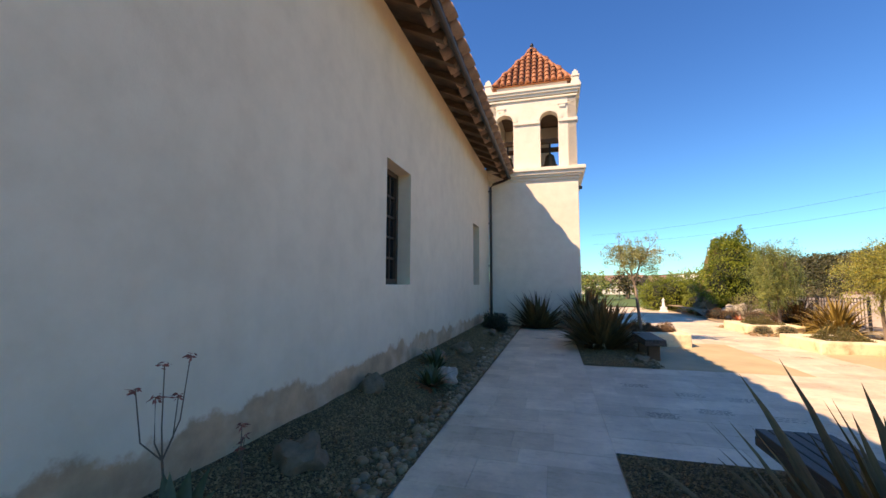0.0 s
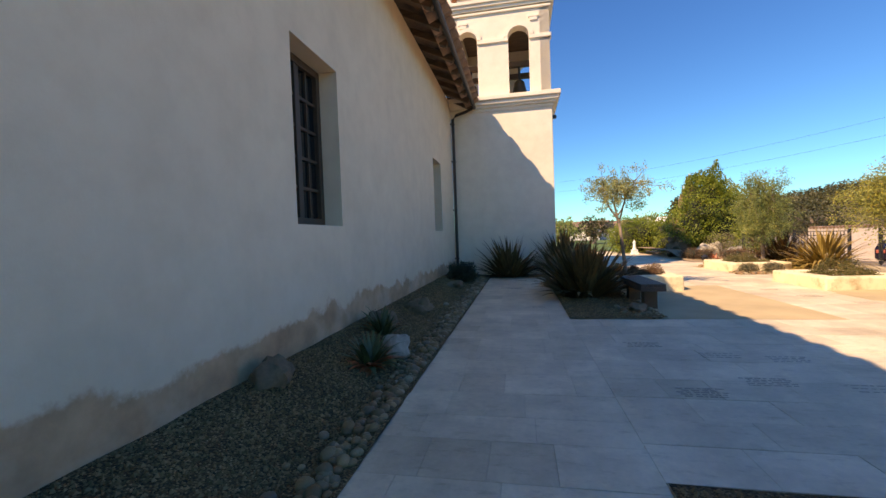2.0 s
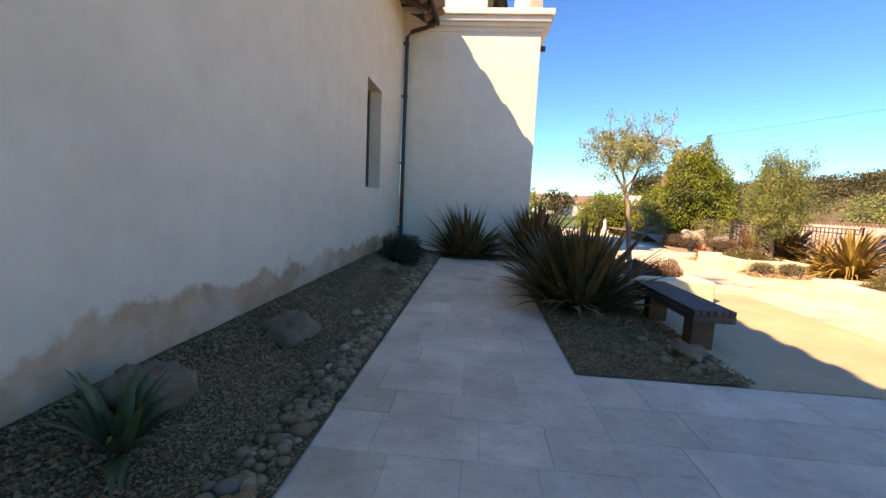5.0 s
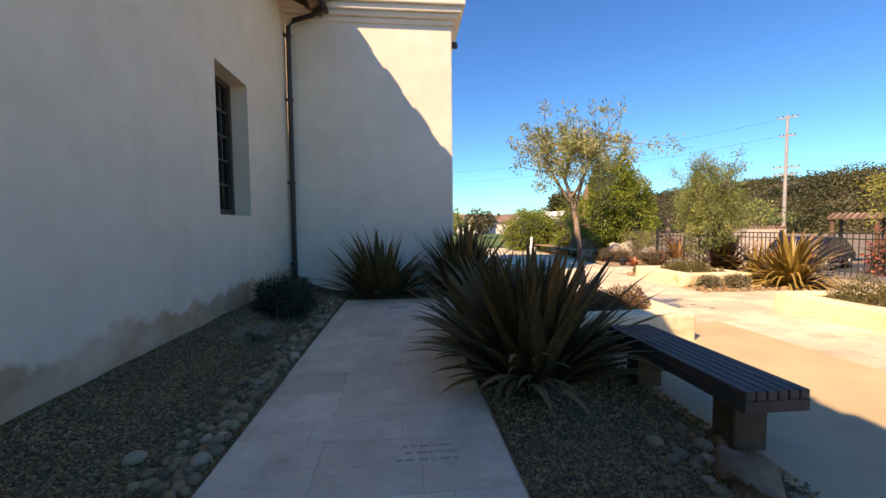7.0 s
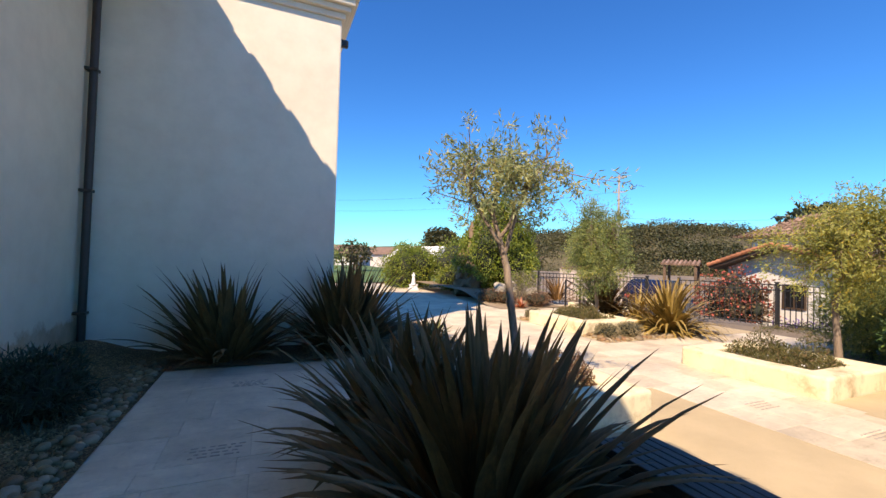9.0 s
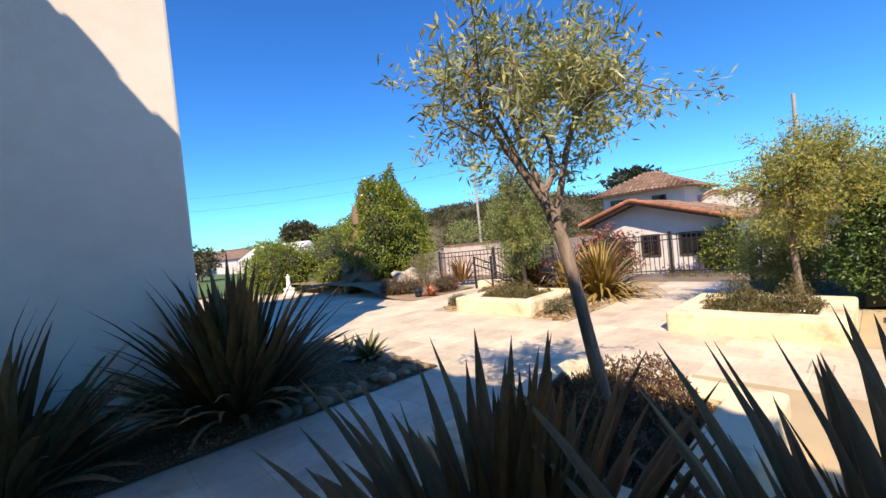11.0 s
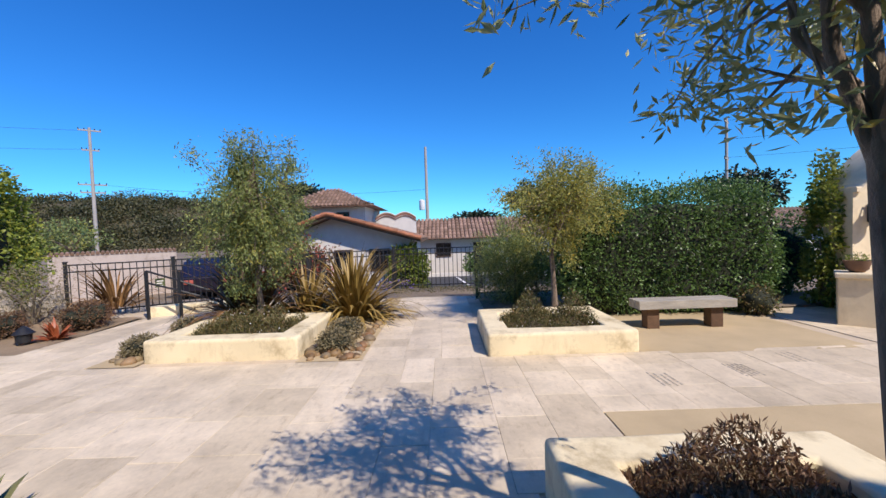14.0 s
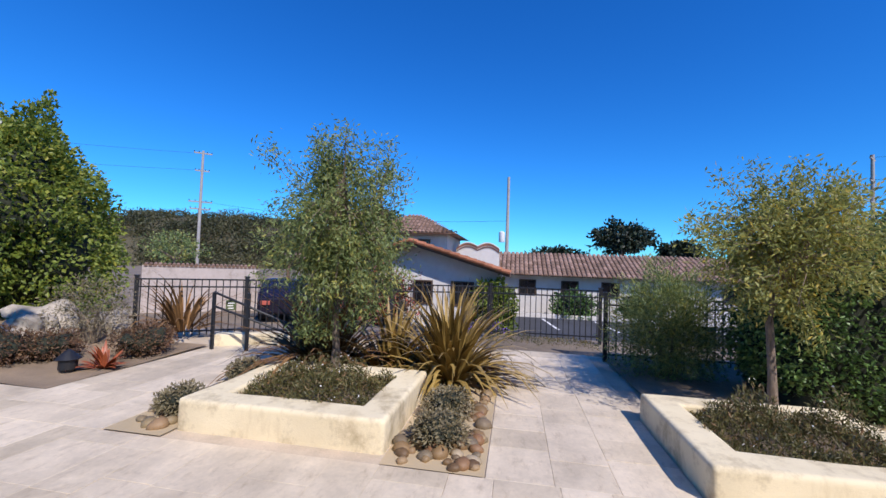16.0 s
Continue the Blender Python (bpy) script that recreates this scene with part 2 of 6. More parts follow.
M = {
    "church": stucco("church_plaster", (0.87, 0.70, 0.52), (0.60, 0.345, 0.2), 0.55),
    "tower": stucco("tower_plaster", (0.89, 0.79, 0.65)),
    "planter": stucco("planter_plaster", (0.86, 0.735, 0.49), dirt=0.8),
    "old_wall": stucco("old_garden_wall_plaster", (0.56, 0.47, 0.41), dirt=0.5),
    "fountain": stucco("fountain_plaster", (0.86, 0.72, 0.50), dirt=0.3),
    "house": stucco("house_plaster", (0.74, 0.69, 0.63)),
    "travertine": surface("travertine", (0.83, 0.69, 0.505), 0.6, 2.4, 22, 0.13, 0.2, 0.002, by_object=0.2, veins=0.75),
    "travertine_far": surface("travertine_joined", (0.83, 0.69, 0.505), 0.6, 2.4, 22, 0.13, 0.2, 0.002, by_island=0.2, veins=0.75),
    "joint": surface("joint_sand", (0.62, 0.50, 0.36), 0.95, 2, 80, 0.2),
    "granite": surface("decomposed_granite", (0.53, 0.405, 0.24), 0.95, 1.2, 150, 0.13, 0.5, 0.004),
    "gravel": gravelly("pea_gravel"),
    "pebble": pebbly("river_pebble", "ShaderNodeObjectInfo", "Random"),
    "pebble_joined": pebbly("joined_river_pebble", "ShaderNodeNewGeometry", "Random Per Island"),
    "chip": surface("gravel_chip", (0.39, 0.24, 0.115), 0.9, 3, 40, 0.2, 0.0, by_island=0.6),
    "boulder": surface("sandstone_boulder", (0.25, 0.165, 0.1), 0.9, 3, 18, 0.3, 0.8, 0.02),
    "boulder_pale": surface("pale_boulder", (0.50, 0.43, 0.34), 0.9, 3, 14, 0.3, 0.8, 0.02),
    "mulch": surface("sandy_mulch", (0.34, 0.245, 0.155), 0.95, 1.4, 60, 0.3, 0.8, 0.02),
    "earth": surface("earth", (0.26, 0.20, 0.14), 0.95, 0.4, 12, 0.3, 0.6, 0.03),
    "lawn": surface("lawn", (0.10, 0.17, 0.05), 0.9, 0.5, 60, 0.25, 0.6, 0.02),
    "asphalt": surface("asphalt", (0.06, 0.06, 0.065), 0.9, 0.5, 120, 0.2, 0.4, 0.004),
    "bench_dark": surface("dark_bench_plank", (0.075, 0.055, 0.045), 0.6, 2, 30, 0.3, 0.5, 0.004, stretch=(6, 1, 6)),
    "bench_leg": surface("brown_bench_leg", (0.14, 0.075, 0.04), 0.75, 3, 30, 0.3, 0.5, 0.004),
    "bench_grey": surface("weathered_bench_plank", (0.42, 0.38, 0.32), 0.8, 2, 30, 0.25, 0.6, 0.004, stretch=(6, 1, 6)),
    "timber": surface("eave_timber", (0.16, 0.095, 0.055), 0.75, 1.5, 26, 0.3, 0.5, 0.005, stretch=(1, 6, 6)),
    "window_wood": surface("window_wood", (0.085, 0.05, 0.03), 0.6, 2, 30, 0.3, 0.4, 0.003),
    "terracotta": surface("terracotta_tile", (0.52, 0.20, 0.10), 0.8, 1.5, 25, 0.25, 0.4, 0.004, by_island=0.4),
    "old_tile": surface("weathered_roof_tile", (0.40, 0.25, 0.18), 0.85, 1.5, 25, 0.25, 0.4, 0.004, by_island=0.45),
    "iron": surface("black_iron", (0.02, 0.02, 0.022), 0.45, 3, 50, 0.2, 0.2, 0.001),
    "copper": surface("brown_downpipe", (0.055, 0.035, 0.028), 0.5, 2, 40, 0.25, 0.2, 0.001),
    "bronze": surface("bell_bronze", (0.16, 0.12, 0.07), 0.45, 3, 40, 0.25, 0.2, 0.002, metal=0.9),
    "pole_wood": surface("pole_wood", (0.42, 0.38, 0.34), 0.9, 0.5, 20, 0.2, 0.4, 0.006),
    "trunk": surface("olive_bark", (0.29, 0.215, 0.16), 0.95, 6, 30, 0.4, 1.0, 0.02, stretch=(1, 1, 0.3)),
    "twig": surface("grey_twig", (0.20, 0.16, 0.12), 0.9, 6, 40, 0.3, 0.3, 0.004),
    "statue": surface("white_marble", (0.82, 0.80, 0.77), 0.6, 2, 20, 0.06, 0.1, 0.002),
    "clay_pot": surface("clay_pot", (0.20, 0.11, 0.07), 0.8, 3, 30, 0.2, 0.3, 0.003),
    "car_paint": surface("dark_car_paint", (0.014, 0.011, 0.022), 0.25, 2, 200, 0.05, 0.0),
    "rubber": surface("tyre_rubber", (0.02, 0.02, 0.02), 0.9, 3, 50, 0.1, 0.2),
    "steel": surface("wheel_steel", (0.5, 0.5, 0.52), 0.35, 3, 50, 0.1, 0.0, metal=1.0),
    "letter": surface("engraved_letter", (0.42, 0.36, 0.29), 0.9, 3, 50, 0.1, 0.0),
    "blue_tile": surface("blue_glazed_tile", (0.06, 0.16, 0.42), 0.2, 3, 30, 0.25, 0.1, 0.002),
    "flower_red": surface("flower_red", (0.55, 0.12, 0.08), 0.6, 5, 50, 0.2, 0.0, by_island=0.4),
    "flower_violet": surface("flower_violet", (0.22, 0.12, 0.5), 0.6, 5, 50, 0.2, 0.0, by_island=0.4),
    "flax": surface("bronze_flax_leaf", (0.32, 0.165, 0.055), 0.82, 8, 30, 0.35, 0.2, 0.002, stretch=(4, 4, 0.6), by_object=0.5),
    "flax_gold": surface("gold_flax_leaf", (0.50, 0.34, 0.10), 0.45, 8, 30, 0.35, 0.2, 0.002, stretch=(4, 4, 0.6), by_object=0.55),
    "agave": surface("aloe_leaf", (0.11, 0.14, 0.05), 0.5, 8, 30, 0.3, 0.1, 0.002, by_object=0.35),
    # lighter copy of the aloe leaf, with sunlight put into its colour
    "aloe_sun_painted": surface("aloe_leaf_painted_sunlit", (0.26, 0.26, 0.11), 0.5, 8, 30, 0.3, 0.1, 0.002, by_object=0.35),
    "aloe_red": surface("red_aloe_leaf", (0.55, 0.15, 0.06), 0.5, 8, 30, 0.3, 0.1, 0.002, by_object=0.35),
    "olive_leaf": foliage("olive_leaf", (0.13, 0.17, 0.05), (0.38, 0.44, 0.16), (0.50, 0.44, 0.10), through=0.4),
    "silver_leaf": foliage("silver_olive_leaf", (0.22, 0.25, 0.10), (0.56, 0.58, 0.30), (0.56, 0.42, 0.10), rough=0.42, through=0.4),
    "yellow_leaf": foliage("yellow_olive_leaf", (0.22, 0.225, 0.055), (0.52, 0.51, 0.15), (0.58, 0.42, 0.06), through=0.4),
    "hedge_leaf": foliage("hedge_leaf", (0.045, 0.09, 0.026), (0.20, 0.32, 0.085), rough=0.36, patch=0.8, low=(0.6, 0.66, 0.6)),
    "bush_leaf": foliage("bush_leaf", (0.10, 0.14, 0.025), (0.38, 0.44, 0.075), (0.46, 0.42, 0.06), through=0.4, patch=0.7, low=(0.6, 0.68, 0.55)),
    "lime_leaf": foliage("lime_leaf", (0.12, 0.16, 0.02), (0.34, 0.36, 0.06)),
    "grey_leaf": foliage("grey_leaf", (0.19, 0.15, 0.08), (0.40, 0.32, 0.19)),
    "rust_leaf": foliage("rust_leaf", (0.11, 0.06, 0.035), (0.25, 0.13, 0.07), (0.32, 0.2, 0.1)),
    "wood_leaf": foliage("woodland_leaf", (0.05, 0.05, 0.018), (0.14, 0.122, 0.046), through=0.15, patch=0.09, low=(0.42, 0.5, 0.42)),
    "cypress_leaf": foliage("cypress_leaf", (0.012, 0.02, 0.01), (0.04, 0.055, 0.025), through=0.1),
    "dark_leaf": foliage("dark_shrub_leaf", (0.015, 0.022, 0.012), (0.05, 0.065, 0.03), through=0.1),
    "groundcover": foliage("groundcover_leaf", (0.06, 0.06, 0.02), (0.23, 0.20, 0.065), (0.34, 0.2, 0.1)),
    "dry_hill": surface("dry_hill", (0.11, 0.09, 0.045), 0.95, 0.05, 2, 0.25, 0.3, 0.1),
}


def glass(name):
    m, n, l, b = nodes_of(name, 0.08)
    b.inputs["Base Color"].default_value = (0.012, 0.013, 0.015, 1)
    w = noise_node(n, l, 3.0, 2)
    bumped(n, l, b, w.outputs["Fac"], 0.05, 0.01)
    return m


M["glass"] = glass("dark_window_glass")


# ---- mesh helpers ----
def mesh_from(verts, faces, name="mesh"):
    me = bpy.data.meshes.new(name)
    me.from_pydata(verts, [], faces)
    me.update()
    return me


def smooth(me, angle=None):
    for p in me.polygons:
        p.use_smooth = True
    if angle:
        me.set_sharp_from_angle(angle=radians(angle))
    return me


def finish(bm, name="mesh", soft=None):
    bmesh.ops.recalc_face_normals(bm, faces=bm.faces)
    me = bpy.data.meshes.new(name)
    bm.to_mesh(me)
    bm.free()
    if soft:
        smooth(me, soft)
    return me


def box(bm, x0, x1, y0, y1, z0, z1, bevel=0.0, m=None):
    """A box with eased edges, added to bm."""
    made = bmesh.ops.create_cube(bm, size=1.0, matrix=Matrix.Translation(((x0 + x1) / 2, (y0 + y1) / 2, (z0 + z1) / 2)) @ Matrix.Diagonal((x1 - x0, y1 - y0, z1 - z0, 1)))
    v = made["verts"]
    if bevel:
        e = list({e for a in v for e in a.link_edges})
        r = bmesh.ops.bevel(bm, geom=e, offset=bevel, segments=2, affect="EDGES", profile=0.6)
        v = [a for a in r["verts"]]
    if m:
        bmesh.ops.transform(bm, matrix=m, verts=v)
    return bm


def boxes(*rows, bevel=0.0):
    bm = bmesh.new()
    for r in rows:
        box(bm, *r, bevel=bevel)
    return bm


def tube(bm, points, radii, sides=8):
    """A round, tapering limb along points."""
    rings = []
    pts = [Vector(p) for p in points]
    for i, p in enumerate(pts):
        d = (pts[min(i + 1, len(pts) - 1)] - pts[max(i - 1, 0)]).normalized()
        a = d.orthogonal().normalized() if abs(d.z) > 0.99 else d.cross(Vector((0, 0, 1))).normalized()
        b = d.cross(a)
        r = radii[i] if isinstance(radii, (list, tuple)) else radii
        rings.append([bm.verts.new(p + r * (math.cos(2 * math.pi * k / sides) * a + math.sin(2 * math.pi * k / sides) * b)) for k in range(sides)])
    for a, b in zip(rings, rings[1:]):
        for k in range(sides):
            bm.faces.new((a[k], a[(k + 1) % sides], b[(k + 1) % sides], b[k]))
    bm.faces.new(rings[0][::-1])
    bm.faces.new(rings[-1])
    return bm


def lathe(bm, profile, centre=(0, 0, 0), sides=24):
    rings = []
    for r, z in profile:
        rings.append([bm.verts.new((centre[0] + r * math.cos(2 * math.pi * k / sides), centre[1] + r * math.sin(2 * math.pi * k / sides), centre[2] + z)) for k in range(sides)])
    for a, b in zip(rings, rings[1:]):
        for k in range(sides):
            bm.faces.new((a[k], a[(k + 1) % sides], b[(k + 1) % sides], b[k]))
    bm.faces.new(rings[0][::-1])
    bm.faces.new(rings[-1])
    return bm


def prism(bm, outline, axis, a, b):
    """An outline in two axes, pulled along the third from a to b."""
    def place(u, v, w):
        return {"x": (w, u, v), "y": (u, w, v), "z": (u, v, w)}[axis]
    lo = [bm.verts.new(place(u, v, a)) for u, v in outline]
    hi = [bm.verts.new(place(u, v, b)) for u, v in outline]
    k = len(outline)
    for i in range(k):
        bm.faces.new((lo[i], lo[(i + 1) % k], hi[(i + 1) % k], hi[i]))
    bm.faces.new(lo[::-1])
    bm.faces.new(hi)
    return bm


def part(name, bm, material, parent=None, label="", soft=None):
    """bm (or a ready mesh) as one mesh object under parent."""
    me = finish(bm, name, soft) if isinstance(bm, bmesh.types.BMesh) else bm
    if material and not me.materials:
        me.materials.append(M[material])
    ob = new(name, me)
    if parent:
        ob.parent = parent
    if label:
        tagged(ob, label)
    return ob


def thing(name, label, category, x=0.0, y=0.0, z=0.0, rz=0.0, group="", kind=""):
    """An Empty at the thing's base."""
    ob = tagged(new(name), label, category, group, kind)
    ob.empty_display_size = 0.1
    ob.matrix_world = pose(x, y, z, 0, 0, rz)
    return ob


def struct(name, bm, material, label, category, soft=None):
    return tagged(part(name, bm, material, None, "", soft), label, category, "", "structure")


def copies(name, me, parent, places):
    """Alike pieces that share one mesh, each at its own pose under parent."""
    for m in places:
        ob = new(name, me)
        ob.parent = parent
        ob.matrix_basis = m


def leaf_mesh(points, outward, length, width, rng, droop=0.3, name="foliage", sweep=0.9):
    """Many small folded leaves at points, each turned its own way."""
    k = len(points)
    d = outward + sweep * rng.normal(size=(k, 3))
    d[:, 2] -= droop
    d /= np.linalg.norm(d, axis=1)[:, None]
    s = np.cross(d, rng.normal(size=(k, 3)))
    s /= np.linalg.norm(s, axis=1)[:, None]
    u = np.cross(d, s)
    ln = (length * rng.uniform(0.65, 1.3, k))[:, None]
    wd = (width * rng.uniform(0.7, 1.25, k))[:, None]
    v = np.empty((k, 4, 3))
    v[:, 0] = points
    v[:, 1] = points + d * ln * 0.5 + s * wd * 0.5 + u * wd * 0.15
    v[:, 2] = points + d * ln
    v[:, 3] = points + d * ln * 0.5 - s * wd * 0.5 + u * wd * 0.15
    f = np.arange(k * 4).reshape(-1, 4)
    me = bpy.data.meshes.new(name)
    me.from_pydata(v.reshape(-1, 3).tolist(), [], f.tolist())
    me.update()
    return me


def lumps(x, y, z, seed):
    return noise.noise(Vector((x + seed * 7.3, y - seed * 3.1, z + seed)))


def crown_points(rng, k, size, seed, shell=0.55, rough=0.35, gap=-1.0, freq=2.2):
    """Points of an uneven crown: denser towards its outside, with lumps and gaps."""
    pts, outs = [], []
    while len(pts) < k:
        d = rng.normal(size=3)
        d /= np.linalg.norm(d)
        swell = 1 + rough * 1.6 * lumps(*(d * freq), seed) + 0.5 * rough * lumps(*(d * freq * 2.7), seed + 5)
        r = swell * (shell + (1 - shell) * rng.random() ** 0.5) if rng.random() < 0.85 else swell * rng.random()
        p = d * r * size
        if gap > -1 and lumps(*(p * 2.6 / max(size)), seed + 9) < gap:
            continue
        pts.append(p)
        outs.append(d)
    return np.array(pts), np.array(outs)


def core_mesh(size, seed, shrink=0.72, name="shade_core"):
    """A solid, lumpy core for a shrub; its dark colour paints the shade inside."""
    bm = bmesh.new()
    bmesh.ops.create_icosphere(bm, subdivisions=3, radius=1.0)
    for v in bm.verts:
        d = v.co.normalized()
        v.co = Vector(size) * shrink * (1 + 0.5 * lumps(d.x * 2.2, d.y * 2.2, d.z * 2.2, seed))
        v.co = Vector((v.co.x * d.x, v.co.y * d.y, v.co.z * d.z))
    return finish(bm, name, 180)


def shrub(name, label, category, x, y, z, size, material, seed, leaves=1500, leaf=(0.06, 0.03), rough=0.3, droop=0.1, gap=-1.0, core=True, lift=0.0, group="", flowers=None, shell=0.6, taper=0.0):
    """A bush: stems, a dark core as painted inner shade and a skin of separate leaves."""
    rng = np.random.default_rng(seed)
    t = thing(name, label, category, x, y, z, group=group)
    size = np.array(size)
    pts, outs = crown_points(rng, leaves, size, seed, shell=shell, rough=rough, gap=gap)
    up = np.array([0, 0, size[2] * 0.82 + lift])
    pts = pts + up
    pts[:, :2] *= 1 - taper * (pts[:, 2:3] / (size[2] * 2)).clip(0, 1.2)
    keep = pts[:, 2] > 0.0
    part("foliage", leaf_mesh(pts[keep], outs[keep], leaf[0], leaf[1], rng, droop), material, t)
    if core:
        c = part("shade_core", core_mesh(size, seed), "inner_shade", t)
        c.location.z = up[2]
        if taper:
            for v in c.data.vertices:
                k = 1 - taper * min(1.2, max(0.0, (v.co.z + up[2]) / (size[2] * 2)))
                v.co.x, v.co.y = v.co.x * k, v.co.y * k
    bm = bmesh.new()
    for i in range(5):
        a = i * 1.256 + seed
        tube(bm, [(0.05 * math.cos(a), 0.05 * math.sin(a), -0.08), (0.25 * size[0] * math.cos(a), 0.25 * size[1] * math.sin(a), up[2] * 0.7), (0.5 * size[0] * math.cos(a), 0.5 * size[1] * math.sin(a), up[2] * 1.1)], [0.03, 0.02, 0.008], 6)
    part("stem", bm, "twig", t)
    if flowers:
        mat, k, fl = flowers
        fp, fo = crown_points(rng, k, size * 1.04, seed, shell=0.9, rough=rough)
        fp = fp + up
        fp[:, :2] *= 1 - taper * (fp[:, 2:3] / (size[2] * 2)).clip(0, 1.2)
        tagged(part("flower", leaf_mesh(fp, fo, fl, fl * 0.8, rng, -0.1), mat, t), kind="stuff")
    return t


def tree(name, label, x, y, z, trunk, crown, size, material, seed, leaves, leaf, radius=0.06, droop=0.25, clumps=60, clump=0.16, rough=0.4, bark="trunk", category="tree"):
    """An open garden tree: bent trunk, limbs that fork out into an uneven crown, and sprays of narrow leaves round their ends."""
    rng = np.random.default_rng(seed)
    t = thing(name, label, category, x, y, z)
    bm = bmesh.new()
    pts = [Vector(p) for p in trunk]
    n = len(pts)
    tube(bm, pts, [radius * (1.3 if i == 0 else 1 - 0.4 * i / n) for i in range(n)], 12)
    for v in bm.verts:
        v.co.x += 0.014 * lumps(v.co.x * 14, v.co.y * 14, v.co.z * 5, seed)
        v.co.y += 0.014 * lumps(v.co.x * 14, v.co.y * 14, v.co.z * 5, seed + 3)
    part("trunk", bm, bark, t, soft=60)
    ends, _ = crown_points(rng, clumps, np.array(size), seed, shell=0.35, rough=rough)
    ends = ends[np.argsort(rng.normal(size=clumps) * 0.35 * size[2] - ends[:, 2])]
    ends = ends + np.array(crown)
    tips = []
    top = pts[-1]
    mains = []
    for i in range(5):
        e = Vector(ends[i])
        mid = top.lerp(e, 0.5) + Vector(rng.normal(size=3) * 0.08)
        mains.append((top.lerp(mid, 0.0), mid, e))
        bm = bmesh.new()
        tube(bm, [pts[-2].lerp(top, 0.4 + 0.15 * i if i < 4 else 1.0), top.lerp(mid, 0.5) + Vector(rng.normal(size=3) * 0.03), mid, mid.lerp(e, 0.5), e], [radius * 0.55, radius * 0.42, radius * 0.3, radius * 0.18, radius * 0.08], 7)
        part("limb", bm, bark, t, soft=60)
    bm = bmesh.new()
    for k in range(clumps):
        e = Vector(ends[k])
        _, mid, far = min(mains, key=lambda q: (q[1] - e).length)
        st = mid.lerp(far, rng.uniform(-0.3, 0.6))
        bend = st.lerp(e, 0.55) + Vector(rng.normal(size=3) * 0.06)
        tube(bm, [st, bend, e], [radius * 0.16, radius * 0.1, radius * 0.04], 5)
        d = (e - bend).normalized()
        tips += [(bend, d), (bend.lerp(e, 0.5), d), (e, d), (e + d * clump * 0.6, d)]
    part("twig", bm, bark, t)
    pick = rng.integers(0, len(tips), leaves)
    p = np.array([tips[i][0] for i in pick]) + rng.normal(size=(leaves, 3)) * clump
    o = np.array([tips[i][1] for i in pick])
    part("foliage", leaf_mesh(p, o * 0.7, leaf[0], leaf[1], rng, droop), material, t)
    return t


def blade_mesh(length, width, bend, fold=0.18, segs=6, name="leaf"):
    """One strap leaf, folded along its middle, arching to +x from the origin."""
    v, f = [], []
    for i in range(segs + 1):
        s = i / segs
        ang = bend * s * s
        x, z = length * s * math.sin(ang) * 0.9, length * s * math.cos(ang * 0.85)
        w = width * min(1.0, 0.6 + 1.3 * s) * (1 - max(0.0, (s - 0.38) / 0.62) ** 1.35) + 0.0015
        v += [(x - 0.0, -w / 2, z), (x - fold * w, 0, z - 0.2 * fold * w), (x, w / 2, z)]
    for i in range(segs):
        a = 3 * i
        f += [(a, a + 1, a + 4, a + 3), (a + 1, a + 2, a + 5, a + 4)]
    return smooth(mesh_from(v, f, name))


BLADES = {}


def rosette(name, label, category, x, y, z, count, length, width, material, seed, lean=(8, 62), bend=(0.3, 1.2), spread=0.16, group=""):
    """A tuft of strap leaves, each an object of its own."""
    rng = np.random.default_rng(seed)
    t = thing(name, label, category, x, y, z, group=group)
    key = (material, length, width)
    if key not in BLADES:
        BLADES[key] = [blade_mesh(length * q, width * w, bend[0] + (bend[1] - bend[0]) * k / 5.0) for k, (q, w) in enumerate(((1.0, 1.0), (0.92, 1.1), (1.08, 0.9), (0.8, 1.0), (0.95, 0.85), (0.7, 1.1)))]
        for me in BLADES[key]:
            me.materials.append(M[material])
    for i in range(count):
        a = rng.uniform(0, 360)
        q = rng.random()
        tilt = lean[0] + (lean[1] - lean[0]) * q ** 1.15
        r = spread * (0.2 + 0.9 * q)
        k = min(5, int(q * 4 + rng.uniform(0, 2.2)))
        s = rng.uniform(0.72, 1.08)
        ob = new("leaf", BLADES[key][k])
        ob.parent = t
        ob.matrix_basis = pose(r * math.cos(radians(a)), r * math.sin(radians(a)), -0.03, 0, 0, a) @ pose(0, 0, 0, 0, tilt, rng.uniform(-25, 25)) @ Matrix.Diagonal((s, s, s, 1))
    return t


def rock_mesh(size, seed, sub=2, rough=0.35, name="rock"):
    bm = bmesh.new()
    bmesh.ops.create_icosphere(bm, subdivisions=sub, radius=1.0)
    for v in bm.verts:
        d = v.co.normalized()
        k = 1 + rough * lumps(d.x * 1.3, d.y * 1.3, d.z * 1.3, seed) + 0.45 * rough * lumps(d.x * 3, d.y * 3, d.z * 3, seed + 2) + 0.2 * rough * lumps(d.x * 8, d.y * 8, d.z * 8, seed + 4)
        v.co = Vector((d.x * size[0] * k, d.y * size[1] * k, d.z * size[2] * k))
    return finish(bm, name, 50 if sub > 1 else 180)


# near-black colour of the plant cores: shade between the leaves, painted in
M["inner_shade"] = surface("painted_inner_shade", (0.03, 0.035, 0.02), 0.95, 6, 40, 0.3, 0.5, 0.01)


# ---- ground ----
def ease(a, b, v):
    q = min(1.0, max(0.0, (v - a) / (b - a)))
    return q * q * (3 - 2 * q)


def ground_z(x, y):
    low = -(1.12 - 0.54 * ease(18.3, 23.7, y)) * ease(12.9, 16.4, x + 0.25 * max(0.0, y - 18.75))
    return -0.035 + low + 0.02 * lumps(x * 0.2, y * 0.2, 0, 3) * ease(25, 60, abs(x) + abs(y))


